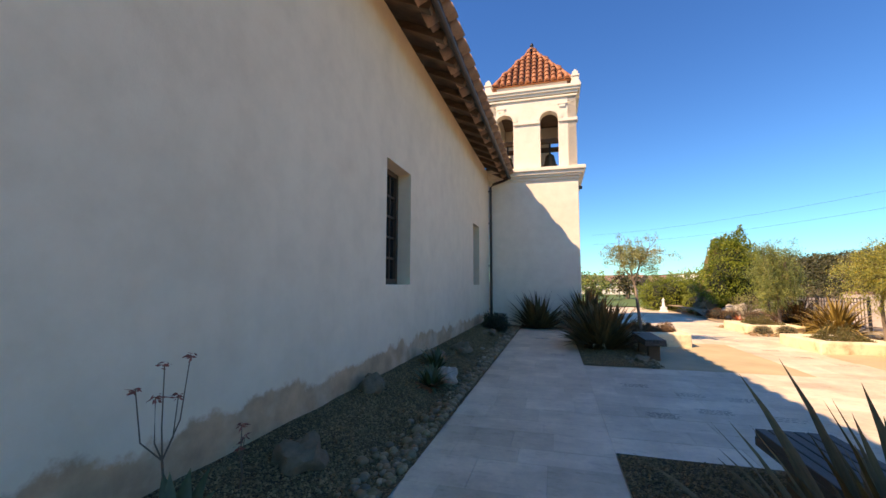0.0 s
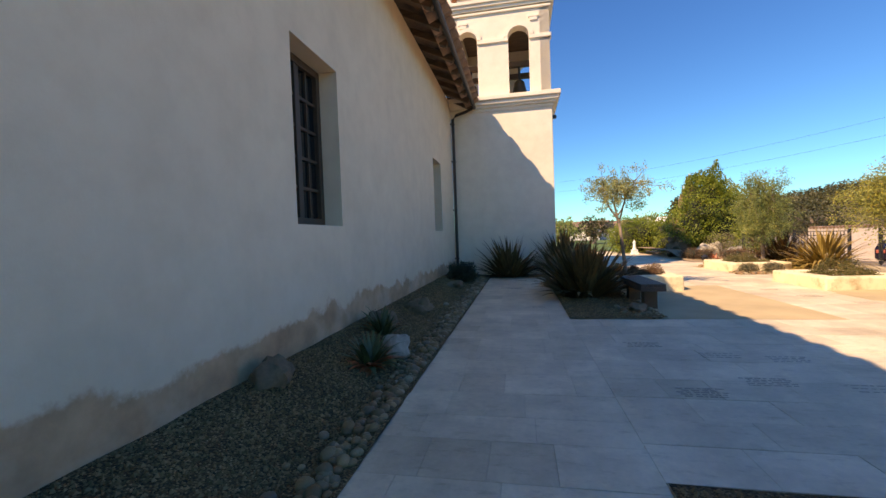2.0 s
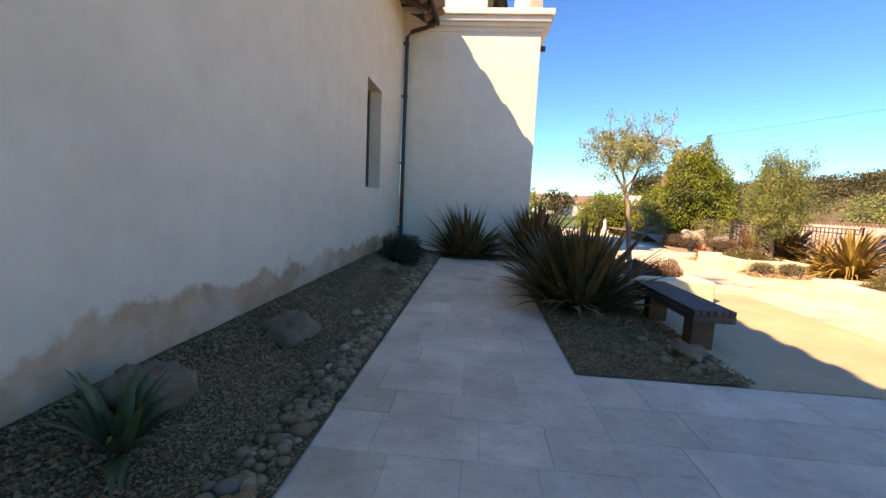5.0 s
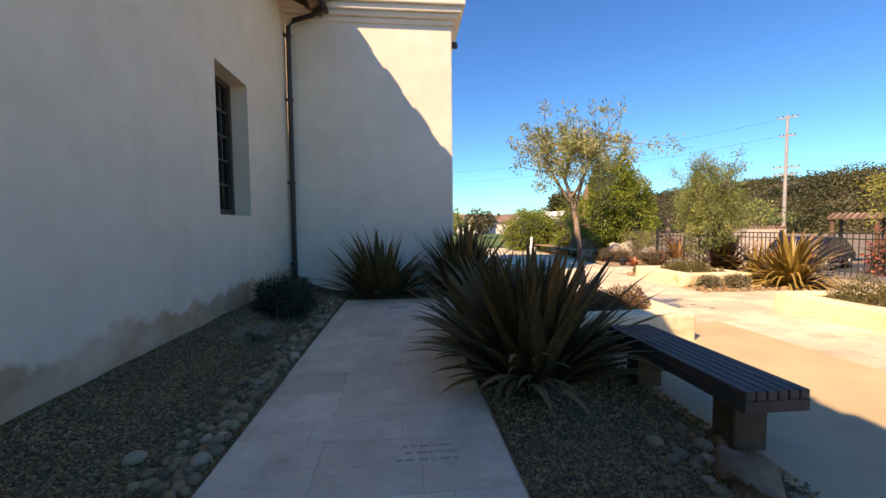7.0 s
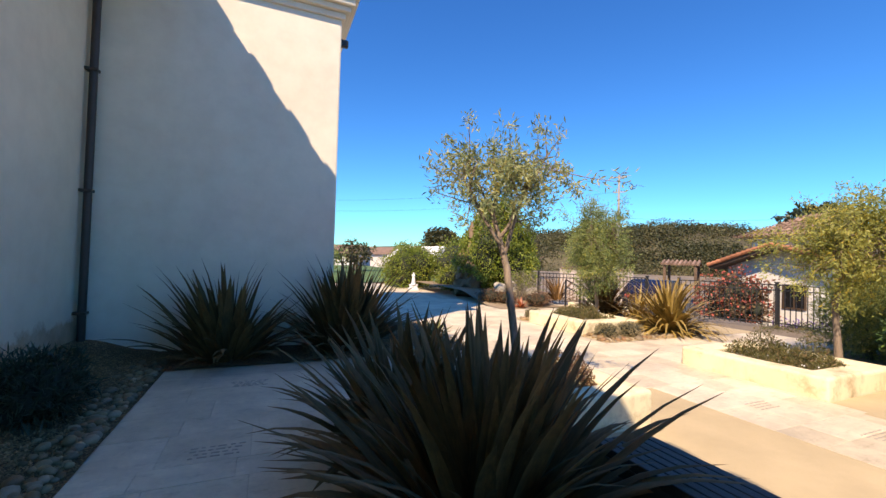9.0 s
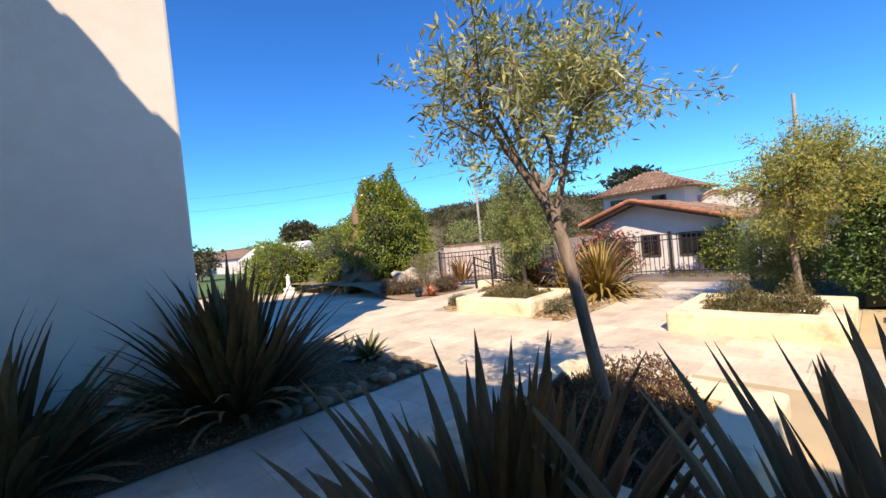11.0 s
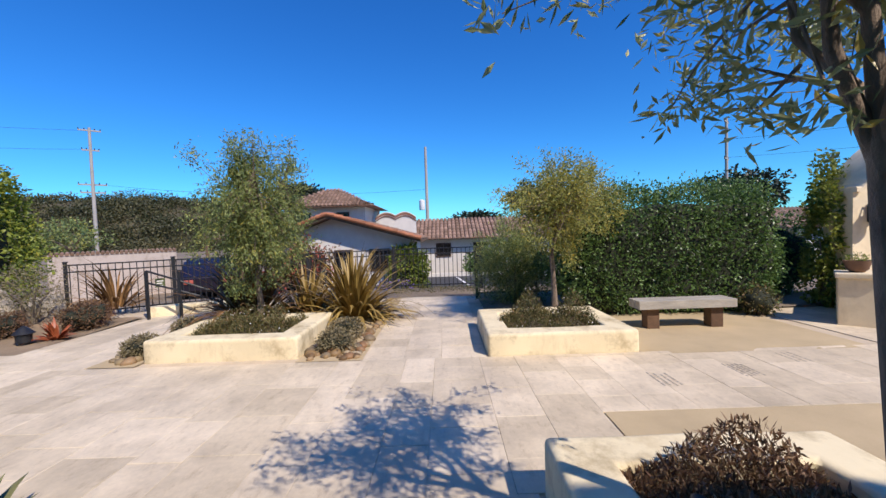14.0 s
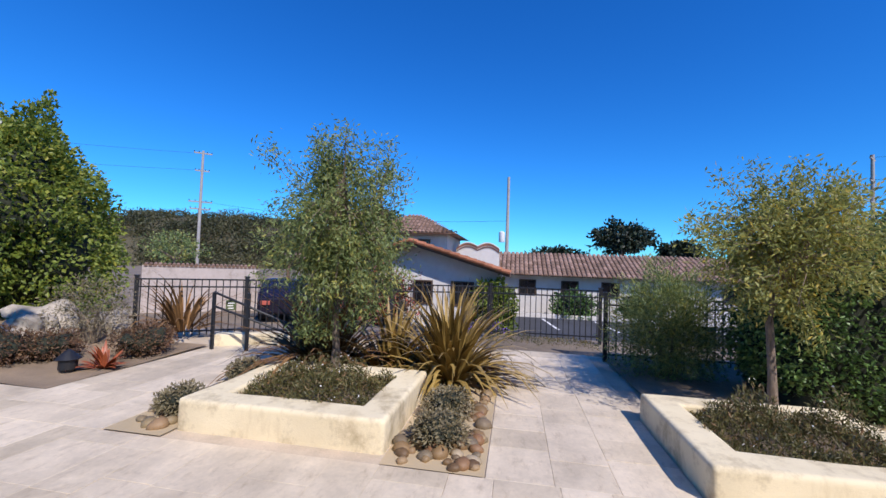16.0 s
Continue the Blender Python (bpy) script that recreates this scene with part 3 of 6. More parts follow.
def ground_mesh():
    xs = sorted(set([-600, -300, -150, -80, -40] + [x * 2.0 for x in range(-10, 5)] + [x * 0.5 for x in range(18, 44)] + [24, 28, 34, 42, 60, 90, 150, 300, 600]))
    ys = sorted(set([-600, -300, -150, -80, -40] + [y * 2.0 for y in range(-10, 30)] + [70, 100, 150, 300, 600]))
    v = [(x, y, ground_z(x, y)) for y in ys for x in xs]
    w = len(xs)
    f = [(j * w + i, j * w + i + 1, (j + 1) * w + i + 1, (j + 1) * w + i) for j in range(len(ys) - 1) for i in range(w - 1)]
    return smooth(mesh_from(v, f, "ground"))


struct("ground", ground_mesh(), "earth", "brown bare earth reaching out to the hills", "ground")


def sheet(x0, x1, y0, y1, z, bump=0.01, step=0.25, edge=0.0, seed=1):
    nx, ny = max(2, int((x1 - x0) / step)), max(2, int((y1 - y0) / step))
    v, f = [], []
    for j in range(ny + 1):
        for i in range(nx + 1):
            x, y = x0 + (x1 - x0) * i / nx, y0 + (y1 - y0) * j / ny
            v.append((x, y, z(x, y) if callable(z) else z + bump * lumps(x * 1.3, y * 1.3, 0, seed)))
    w = nx + 1
    f = [(j * w + i, j * w + i + 1, (j + 1) * w + i + 1, (j + 1) * w + i) for j in range(ny) for i in range(nx)]
    return smooth(mesh_from(v, f, "sheet"))


def bank_z(x, y):
    """The gravel bed that is banked up against the church wall."""
    return 0.012 + 0.23 * ease(-0.95, -2.0, x) + 0.025 * lumps(x * 1.6, y * 1.6, 0, 4)


def bed_z(x, y):
    return 0.014 + 0.02 * lumps(x * 1.1, y * 1.1, 0, 8)


struct("gravel_bed_west", sheet(-1.99, -0.69, -8, 17.75, bank_z, step=0.15), "gravel", "grey pea gravel bed banked against the church wall", "gravel bed")
struct("gravel_bed_near", sheet(1.045, 2.9, -4, 5.75, lambda x, y: 0.012 + 0.018 * lumps(x, y, 0, 5), step=0.15), "gravel", "sunken pea gravel bed beside the paved walk", "gravel bed")
struct("gravel_bed_middle", sheet(1.045, 2.42, 10.11, 14.8, bed_z, step=0.15), "gravel", "pea gravel bed under the flax clumps", "gravel bed")
struct("gravel_bed_north", sheet(-0.7, 3.72, 16.54, 19.6, bed_z, step=0.2), "gravel", "gravel bed at the foot of the bell tower", "gravel bed")
struct("granite_court", sheet(2.42, 4.84, 10.11, 14.06, 0.004, 0.006, seed=2), "granite", "tan decomposed granite court, swept flat", "ground")
struct("granite_east", sheet(6.3, 8.6, 10.33, 13.0, 0.004, 0.006, seed=3), "granite", "tan decomposed granite patch under a bench", "ground")
struct("granite_near", sheet(2.9, 9.0, -4, 5.75, 0.002, 0.006, seed=6), "granite", "tan decomposed granite court beside the walk", "ground")
for n, (x0, x1, y0, y1) in enumerate(((6.4, 11.0, 16.35, 17.15), (8.2, 11.0, 17.15, 19.65), (6.41, 8.2, 19.1, 19.68))):
    struct("strip_bed_%d" % (n + 1), sheet(x0, x1, y0, y1, lambda x, y: 0.007 + 0.006 * lumps(x * 1.2, y * 1.2, 0, 6)), "granite", "planted sandy strip beside the side walk", "flower bed")
struct("mulch_bed", sheet(7.13, 9.6, 21.3, 29.5, lambda x, y: 0.012 + 0.35 * ease(21.8, 24.5, y) + 0.03 * lumps(x, y, 0, 7)), "mulch", "sandy mulched bank under shrubs and boulders", "flower bed")
struct("lawn", sheet(-6, 15, 34, 100, 0.03, 0.03, 6.0), "lawn", "green playing field beyond the courtyard", "lawn")
struct("car_park", sheet(16.8, 60, -20, 26.0, lambda x, y: ground_z(x, y) + 0.03, 0.0, 1.5), "asphalt", "dark asphalt car park below the fence", "road")
struct("hedge_bed", sheet(8.6, 11.4, 4, 14.6, lambda x, y: 0.03 + 0.03 * lumps(x * 1.2, y * 1.2, 0, 12)), "earth", "earth bed under the hedge", "flower bed")
struct("paving_bed", sheet(-0.7, 11.1, -8, 32, -0.008, 0.0, 4.0), "joint", "sanded joint bed under the paving", "pavement")

# ---- church ----
WALL_X = -1.98
WINDOWS = [(7.35, 8.45), (14.39, 15.48)]
SILL, HEAD = 1.57, 3.58


def church_wall():
    """A thick wall with two deep openings."""
    bm = bmesh.new()
    cuts = [-12.0]
    for a, b in WINDOWS:
        cuts += [a, b]
    cuts.append(17.72)
    x0, x1 = -2.68, WALL_X
    for i in range(0, len(cuts) - 1, 2):
        box(bm, x0, x1, cuts[i], cuts[i + 1], -0.3, 6.05)
    for a, b in WINDOWS:
        box(bm, x0, x1, a, b, -0.3, SILL)
        box(bm, x0, x1, a, b, HEAD, 6.05)
    bmesh.ops.remove_doubles(bm, verts=bm.verts, dist=0.001)
    # inner faces shared by two blocks go
    seen = {}
    for f in bm.faces:
        seen.setdefault(tuple(round(c, 2) for c in f.calc_center_median()), []).append(f)
    bmesh.ops.delete(bm, geom=[f for fs in seen.values() if len(fs) > 1 for f in fs], context="FACES")
    return bm


struct("wall_church", church_wall(), "church", "whitewashed adobe church wall with a stained foot", "wall")
struct("wall_church_back", boxes((-14, -13.4, -12, 21, -0.3, 6.05), (-13.4, -2.68, -12, -11.4, -0.3, 8.2), (-13.4, -2.68, 20.4, 21, -0.3, 8.2)), "church", "plain outer walls of the church", "wall")


def church_roof():
    bm = bmesh.new()
    prism(bm, [(-1.1, 5.86), (-8.0, 9.1), (-15.2, 5.86), (-15.2, 5.98), (-8.0, 9.26), (-1.1, 5.98)], "y", -12.4, 17.66)
    return bm


struct("roof_church", church_roof(), "timber", "boarded church roof with deep eaves", "roof")


def eaves():
    t = thing("eaves", "dark brown timber eaves with rafter tails and clay tiles", "eaves", 0, 0, 0, kind="structure")
    bm = bmesh.new()
    prism(bm, [(0, 0), (-0.9, 0.41), (-0.9, 0.27), (-0.06, -0.13)], "y", -0.075, 0.075)
    me = finish(bm, "rafter_tail")
    me.materials.append(M["timber"])
    copies("rafter_tail", me, t, [pose(-1.16, y, 5.85) for y in np.arange(-8.04, 17.6, 0.8)])
    part("fascia", boxes((-1.14, -1.1, -12.3, 17.64, 5.79, 5.98), bevel=0.008), "timber", t)
    bm = bmesh.new()
    bmesh.ops.create_cone(bm, cap_ends=True, segments=12, radius1=0.145, radius2=0.145, depth=0.5, matrix=pose(0, 0, 0, 0, 90 - 24.8, 0) @ Matrix.Diagonal((0.85, 1, 1, 1)))
    me = finish(bm, "roof_tile", 60)
    me.materials.append(M["old_tile"])
    copies("roof_tile", me, t, [pose(-1.22, y, 6.0 + 0.08 * (i % 2)) for i, y in enumerate(np.arange(-12.2, 17.55, 0.26))])
    bm = bmesh.new()
    tube(bm, [(-1.12, -12, 5.82), (-1.12, 17.6, 5.82)], 0.06, 10)
    part("gutter", bm, "copper", t)
    return t


eaves()


def downpipe():
    t = thing("downpipe", "dark brown metal downpipe in the corner of wall and tower", "downpipe", -1.89, 17.6, 0.1)
    bm = bmesh.new()
    tube(bm, [(0, 0, 0.05), (0, 0, 5.38), (0.12, -0.03, 5.5), (0.5, -0.1, 5.58), (0.7, -0.14, 5.66), (0.8, -0.15, 5.76)], 0.05, 10)
    part("pipe", bm, "copper", t, soft=60)
    for z in (0.5, 2.2, 3.9, 5.2):
        part("bracket", boxes((-0.1, 0.06, -0.06, 0.06, z, z + 0.04), bevel=0.005), "copper", t)


downpipe()


def church_window(i, y0, y1):
    t = thing("window_%d" % i, "deep-set dark wooden casement with small panes", "window", -2.285, (y0 + y1) / 2, SILL, kind="structure")
    w, h = (y1 - y0) / 2, HEAD - SILL
    part("window_frame", boxes((-0.06, 0.06, -w, -w + 0.09, 0, h), (-0.06, 0.06, w - 0.09, w, 0, h), (-0.06, 0.06, -w + 0.09, w - 0.09, 0, 0.1), (-0.06, 0.06, -w + 0.09, w - 0.09, h - 0.09, h), (-0.05, 0.05, -0.05, 0.05, 0.1, h - 0.09), bevel=0.008), "window_wood", t)
    bars = bmesh.new()
    for k in range(1, 5):
        z = 0.1 + (h - 0.19) * k / 5
        box(bars, -0.03, 0.03, -w + 0.09, -0.05, z - 0.018, z + 0.018)
        box(bars, -0.03, 0.03, 0.05, w - 0.09, z - 0.018, z + 0.018)
    for s in (-1, 1):
        c = s * (w - 0.04) / 2
        box(bars, -0.026, 0.026, c - 0.016, c + 0.016, 0.1, h - 0.09)
    part("glazing_bar", bars, "window_wood", t)
    for s in (-1, 1):
        for k in range(5):
            for q in (0, 1):
                z0 = 0.1 + (h - 0.19) * k / 5
                y0_, y1_ = sorted((s * 0.05 + s * q * (w - 0.14) / 2, s * 0.05 + s * (q + 1) * (w - 0.14) / 2))
                part("pane", boxes((-0.008, 0.0, y0_, y1_, z0, z0 + (h - 0.19) / 5)), "glass", t)


for i, (a, b) in enumerate(WINDOWS):
    church_window(i + 1, a, b)

# ---- bell tower ----
TX, TY, TH = -0.24, 19.46, 1.74


def ring(bm, half, z0, z1, out=0.0, bevel=0.02):
    box(bm, TX - half - out, TX + half + out, TY - half - out, TY + half + out, z0, z1, bevel)


def belfry_wall():
    """One wall of the bell stage with its two arched openings, along x and centred at 0."""
    bm = bmesh.new()
    half, z0, z1, t = TH - 0.02, 6.5, 9.75, 0.32
    openings = [(-1.42, -0.72), (0.34, 1.04)]
    zb, zs = 6.56, 8.68
    cols = [-half, openings[0][0], openings[0][1], openings[1][0], openings[1][1], half]
    for i in (0, 2, 4):
        box(bm, cols[i], cols[i + 1], -t, 0, z0, z1)
    for a, b in openings:
        box(bm, a, b, -t, 0, z0, zb)
        r, c, seg = (b - a) / 2, (a + b) / 2, 14
        for k in range(seg):
            a0, a1 = math.pi * k / seg, math.pi * (k + 1) / seg
            p = [(c + r * math.cos(a0), zs + r * math.sin(a0)), (c + r * math.cos(a0), z1), (c + r * math.cos(a1), z1), (c + r * math.cos(a1), zs + r * math.sin(a1))]
            prism(bm, p, "y", -t, 0)
    return bm


def bell_tower():
    t = thing("bell_tower", "cream plastered bell tower with arched belfry and red tiled pyramid roof", "tower", kind="structure")
    t.matrix_world = Matrix.Translation((0, 0, 0.2)) @ Matrix.Diagonal((1, 1, 0.915, 1))
    bm = bmesh.new()
    ring(bm, TH, -0.3, 6.0, 0, 0.03)
    part("shaft", bm, "tower", t)
    bm = bmesh.new()
    for z0, z1, o in ((5.98, 6.1, 0.05), (6.1, 6.2, 0.13), (6.2, 6.34, 0.2), (6.34, 6.5, 0.27)):
        ring(bm, TH, z0, z1, o, 0.025)
    part("lower_cornice", bm, "tower", t)
    me = finish(belfry_wall(), "belfry_wall")
    me.materials.append(M["tower"])
    for i, (x, y, a) in enumerate(((TX, TY - TH + 0.02 + 0.32, 0), (TX + TH - 0.34, TY, 90), (TX, TY + TH - 0.34, 180), (TX - TH + 0.34, TY, -90))):
        w = new("belfry_wall", me)
        w.parent = t
        w.matrix_basis = pose(x, y, 0, 0, 0, a)
    bm = bmesh.new()
    for a, b in ((-1.74, -1.44), (-0.7, 0.32), (1.06, 1.74)):
        box(bm, TX + a - 0.02, TX + b + 0.02, TY - TH - 0.04, TY - TH + 0.06, 8.52, 8.66, 0.015)
        box(bm, TX + TH - 0.06, TX + TH + 0.04, TY + a - 0.02, TY + b + 0.02, 8.52, 8.66, 0.015)
    part("impost_band", bm, "tower", t)
    for c in (-1.07, 0.69):
        bm = bmesh.new()
        for k in range(12):
            a0, a1 = math.pi * k / 12, math.pi * (k + 1) / 12
            prism(bm, [(TX + c + q * math.cos(a), 8.68 + q * math.sin(a)) for q, a in ((0.36, a0), (0.5, a0), (0.5, a1), (0.36, a1))], "y", TY - TH - 0.03, TY - TH + 0.05)
        part("archivolt", bm, "tower", t)
    for c in (-1.2, 1.2):
        bm = bmesh.new()
        box(bm, TX + c - 0.17, TX + c + 0.17, TY - TH - 0.03, TY - TH + 0.05, 9.3, 9.38, 0.01)
        box(bm, TX + c - 0.12, TX + c + 0.12, TY - TH - 0.02, TY - TH + 0.05, 9.18, 9.3, 0.01)
        part("corbel", bm, "tower", t)
    bm = bmesh.new()
    for z0, z1, o in ((9.62, 9.7, 0.04), (9.75, 9.86, 0.07), (9.86, 9.97, 0.13), (9.97, 10.1, 0.18)):
        ring(bm, TH, z0, z1, o, 0.02)
    part("upper_cornice", bm, "tower", t)
    bm = bmesh.new()
    ring(bm, TH - 0.32, 10.08, 10.5, 0, 0.02)
    part("parapet", bm, "tower", t)
    for sx in (-1, 1):
        for sy in (-1, 1):
            bm = bmesh.new()
            x, y = TX + sx * (TH - 0.02), TY + sy * (TH - 0.02)
            for h, z0, z1 in ((0.17, 10.1, 10.22), (0.13, 10.22, 10.42), (0.16, 10.42, 10.5), (0.11, 10.5, 10.66), (0.05, 10.66, 10.76)):
                box(bm, x - h, x + h, y - h, y + h, z0, z1, 0.02)
            part("pinnacle", bm, "tower", t)
    # pyramid roof with barrel tiles on the four slopes
    zb, za, hb = 10.5, 13.0, TH - 0.2
    bm = bmesh.new()
    base = [bm.verts.new((TX + sx * hb, TY + sy * hb, zb)) for sx, sy in ((-1, -1), (1, -1), (1, 1), (-1, 1))]
    apex = bm.verts.new((TX, TY, za))
    for i in range(4):
        bm.faces.new((base[i], base[(i + 1) % 4], apex))
    bm.faces.new(base[::-1])
    part("roof", bm, "terracotta", t)
    slope = math.hypot(hb, za - zb)
    pitch = math.degrees(math.atan2(za - zb, hb))
    bm = bmesh.new()
    rows, cols = 9, 12
    for r in range(rows):
        s0 = slope * r / rows
        for c in range(cols):
            u = -hb + 2 * hb * (c + 0.5) / cols
            if abs(u) > hb * (1 - (r + 0.35) / rows) + 0.02:
                continue
            ln, rr = slope / rows + 0.06, hb / cols * 0.72
            mt = pose(u, 0, 0) @ Matrix.Translation((0, s0 * math.cos(radians(pitch)) - 0.03, s0 * math.sin(radians(pitch)))) @ pose(0, 0, 0, pitch, 0, 0)
            k0 = len(bm.verts)
            ring0 = [bm.verts.new(mt @ Vector((rr * 1.12 * math.cos(math.pi * q / 6), 0, rr * 1.25 * math.sin(math.pi * q / 6) + 0.03))) for q in range(7)]
            ring1 = [bm.verts.new(mt @ Vector((rr * 0.9 * math.cos(math.pi * q / 6), ln, rr * math.sin(math.pi * q / 6)))) for q in range(7)]
            for q in range(6):
                bm.faces.new((ring0[q], ring0[q + 1], ring1[q + 1], ring1[q]))
            bm.faces.new(ring0[::-1])
    me = finish(bm, "roof_tiles", 60)
    me.materials.append(M["terracotta"])
    for a in (0, 90, 180, 270):
        ob = new("roof_tiles", me)
        ob.parent = t
        ob.matrix_basis = pose(TX, TY, zb, 0, 0, a) @ pose(0, -hb, 0)
    bm = bmesh.new()
    for sx, sy in ((-1, -1), (1, -1), (1, 1), (-1, 1)):
        tube(bm, [(TX + sx * (hb + 0.03), TY + sy * (hb + 0.03), zb + 0.05), (TX, TY, za + 0.06)], 0.075, 8)
    part("hip_tiles", bm, "terracotta", t)
    bm = bmesh.new()
    lathe(bm, [(0.16, -0.12), (0.13, 0.05), (0.05, 0.1), (0.04, 0.2), (0.09, 0.26), (0.06, 0.34), (0.01, 0.42)], (TX, TY, za), 14)
    part("finial", bm, "iron", t, soft=60)
    part("belfry_floor", boxes((TX - TH + 0.3, TX + TH - 0.3, TY - TH + 0.3, TY + TH - 0.3, 6.4, 6.52)), "timber", t)
    part("belfry_ceiling", boxes((TX - TH + 0.3, TX + TH - 0.3, TY - TH + 0.3, TY + TH - 0.3, 9.6, 9.7)), "timber", t)
    part("bell_beam", boxes((TX - TH + 0.3, TX + TH - 0.3, TY - 0.75, TY - 0.55, 8.0, 8.2), (TX - TH + 0.3, TX + TH - 0.3, TY + 0.4, TY + 0.6, 8.0, 8.2), bevel=0.02), "timber", t)
    part("lamp_bracket", boxes((TX + TH, TX + TH + 0.14, TY - TH + 0.1, TY - TH + 0.2, 5.55, 5.68), bevel=0.02), "iron", t)
    return t


bell_tower()


def bell(x, y, z):
    t = thing("bell", "dark bronze church bell hung from a beam", "bell", x, y, z, group="bells in the belfry")
    bm = bmesh.new()
    lathe(bm, [(0.34, 0.0), (0.33, 0.03), (0.25, 0.16), (0.2, 0.36), (0.18, 0.48), (0.1, 0.56), (0.03, 0.58)], sides=24)
    part("bell_body", bm, "bronze", t, soft=60)
    bm = bmesh.new()
    tube(bm, [(0, 0, 0.56), (0, 0, 1.2)], 0.04, 8)
    part("headstock", bm, "iron", t)


bell(TX - 1.07, TY - 0.65, 6.47)
bell(TX + 0.69, TY - 0.65, 6.47)


# ---- planters ----
def low_planter(x0, x1, y0, y1, h, wall=0.3):
    t = thing("planter", "low cream plastered planter wall with a broad worn top", "planter", (x0 + x1) / 2, (y0 + y1) / 2, 0, group="plaster planters")
    a, b = (x1 - x0) / 2, (y1 - y0) / 2
    bm = bmesh.new()
    outer = [(-a, -b), (a, -b), (a, b), (-a, b)]
    inner = [(-a + wall, -b + wall), (a - wall, -b + wall), (a - wall, b - wall), (-a + wall, b - wall)]
    rows = [[bm.verts.new((x, y, z)) for x, y in o] for o, z in ((outer, -0.05), (outer, h), (inner, h), (inner, h - 0.16))]
    for p, q in zip(rows, rows[1:]):
        for i in range(4):
            bm.faces.new((p[i], p[(i + 1) % 4], q[(i + 1) % 4], q[i]))
    bmesh.ops.subdivide_edges(bm, edges=bm.edges, cuts=5, use_grid_fill=True)
    sharp = [e for e in bm.edges if len(e.link_faces) == 2 and e.calc_face_angle(0) > 0.5]
    bmesh.ops.bevel(bm, geom=sharp, offset=0.035, segments=3, affect="EDGES", profile=0.5)
    for v in bm.verts:
        k = 0.012 * lumps(v.co.x * 2 + x0, v.co.y * 2 + y0, v.co.z * 2, 2)
        v.co += Vector((k, k * 0.7, k * 0.6 if v.co.z > 0.05 else 0))
    part("wall", bm, "planter", t, soft=40)
    part("soil", sheet(-a + wall - 0.02, a - wall + 0.02, -b + wall - 0.02, b - wall + 0.02, h - 0.11, 0.02, 0.15), "earth", t)
    return t


low_planter(6.57, 8.2, 17.17, 19.1, 0.27)
low_planter(6.41, 8.02, 13.02, 14.83, 0.27)
low_planter(2.0, 3.84, 13.22, 14.79, 0.34)


def mat_plant(x, y, z, sx, sy, h, seed, n=2600, material="groundcover", label="low trailing groundcover with small pale flowers", flowers=None):
    rng = np.random.default_rng(seed)
    t = thing("groundcover", label, "plant", x, y, z)
    p = np.stack([rng.uniform(-1, 1, n) * sx, rng.uniform(-1, 1, n) * sy, np.zeros(n)], 1)
    hh = np.array([0.5 + 0.9 * lumps(a * 3, b * 3, 0, seed) for a, b, _ in p]).clip(0.1, 1.2) * h
    hh = hh * (1.1 - 0.85 * ((p[:, 0] / sx) ** 2 + (p[:, 1] / sy) ** 2) / 1.4).clip(0.12, 1.1)
    p[:, 2] = hh * rng.uniform(0.15, 1.0, n)
    o = np.tile([0, 0, 0.9], (n, 1))
    part("foliage", leaf_mesh(p, o, 0.05, 0.012, rng, 0.0), material, t)
    if flowers:
        k = 60
        q = p[:k].copy()
        q[:, 2] = hh[:k] + 0.02
        tagged(part("flower", leaf_mesh(q, o[:k], 0.02, 0.018, rng, 0.0), flowers, t), kind="stuff")
    return t


mat_plant(7.38, 18.13, 0.15, 0.58, 0.72, 0.48, 11, 11000, flowers="statue")
mat_plant(7.24, 13.92, 0.15, 0.56, 0.66, 0.46, 12, 11000, flowers="statue")
mat_plant(2.96, 14.0, 0.22, 0.66, 0.54, 0.46, 13, 16000, "rust_leaf", "dry reddish-brown groundcover in a planter")


# ---- benches ----
def bench(x, y, rz, length, depth, height, wood, label, planks=7):
    t = thing("bench", label, "bench", x, y, 0, rz, group="garden benches")
    w = depth / planks
    bm = boxes((-w * 0.44, w * 0.44, -length / 2, length / 2, height - (0.055 if planks > 3 else 0.12), height), bevel=0.006)
    me = finish(bm, "plank")
    me.materials.append(M[wood])
    copies("plank", me, t, [pose(-depth / 2 + w * (i + 0.5), 0, 0) for i in range(planks)])
    if planks > 3:
        part("apron", boxes((-depth / 2, -depth / 2 + 0.05, -length / 2, length / 2, height - 0.125, height - 0.056), (depth / 2 - 0.05, depth / 2, -length / 2, length / 2, height - 0.125, height - 0.056), (-depth / 2 + 0.05, depth / 2 - 0.05, -length / 2, -length / 2 + 0.05, height - 0.125, height - 0.056), (-depth / 2 + 0.05, depth / 2 - 0.05, length / 2 - 0.05, length / 2, height - 0.125, height - 0.056), bevel=0.005), wood, t)
    for s in (-1, 1):
        part("leg", boxes((-depth / 2 + 0.09, depth / 2 - 0.09, s * length * 0.33 - 0.09, s * length * 0.33 + 0.09, -0.03, height - (0.12 if planks < 4 else 0.125)), bevel=0.012), "bench_leg", t)
    return t


bench(2.5, 11.6, 0, 1.54, 0.4, 0.45, "bench_dark", "dark slatted wooden bench beside the flax", 6)
bench(2.25, 4.44, 0, 1.8, 0.5, 0.46, "bench_dark", "dark slatted wooden bench on the gravel bed", 6)
bench(7.55, 11.85, 0, 1.4, 0.36, 0.42, "bench_grey", "weathered grey plank bench before the hedge", 2)

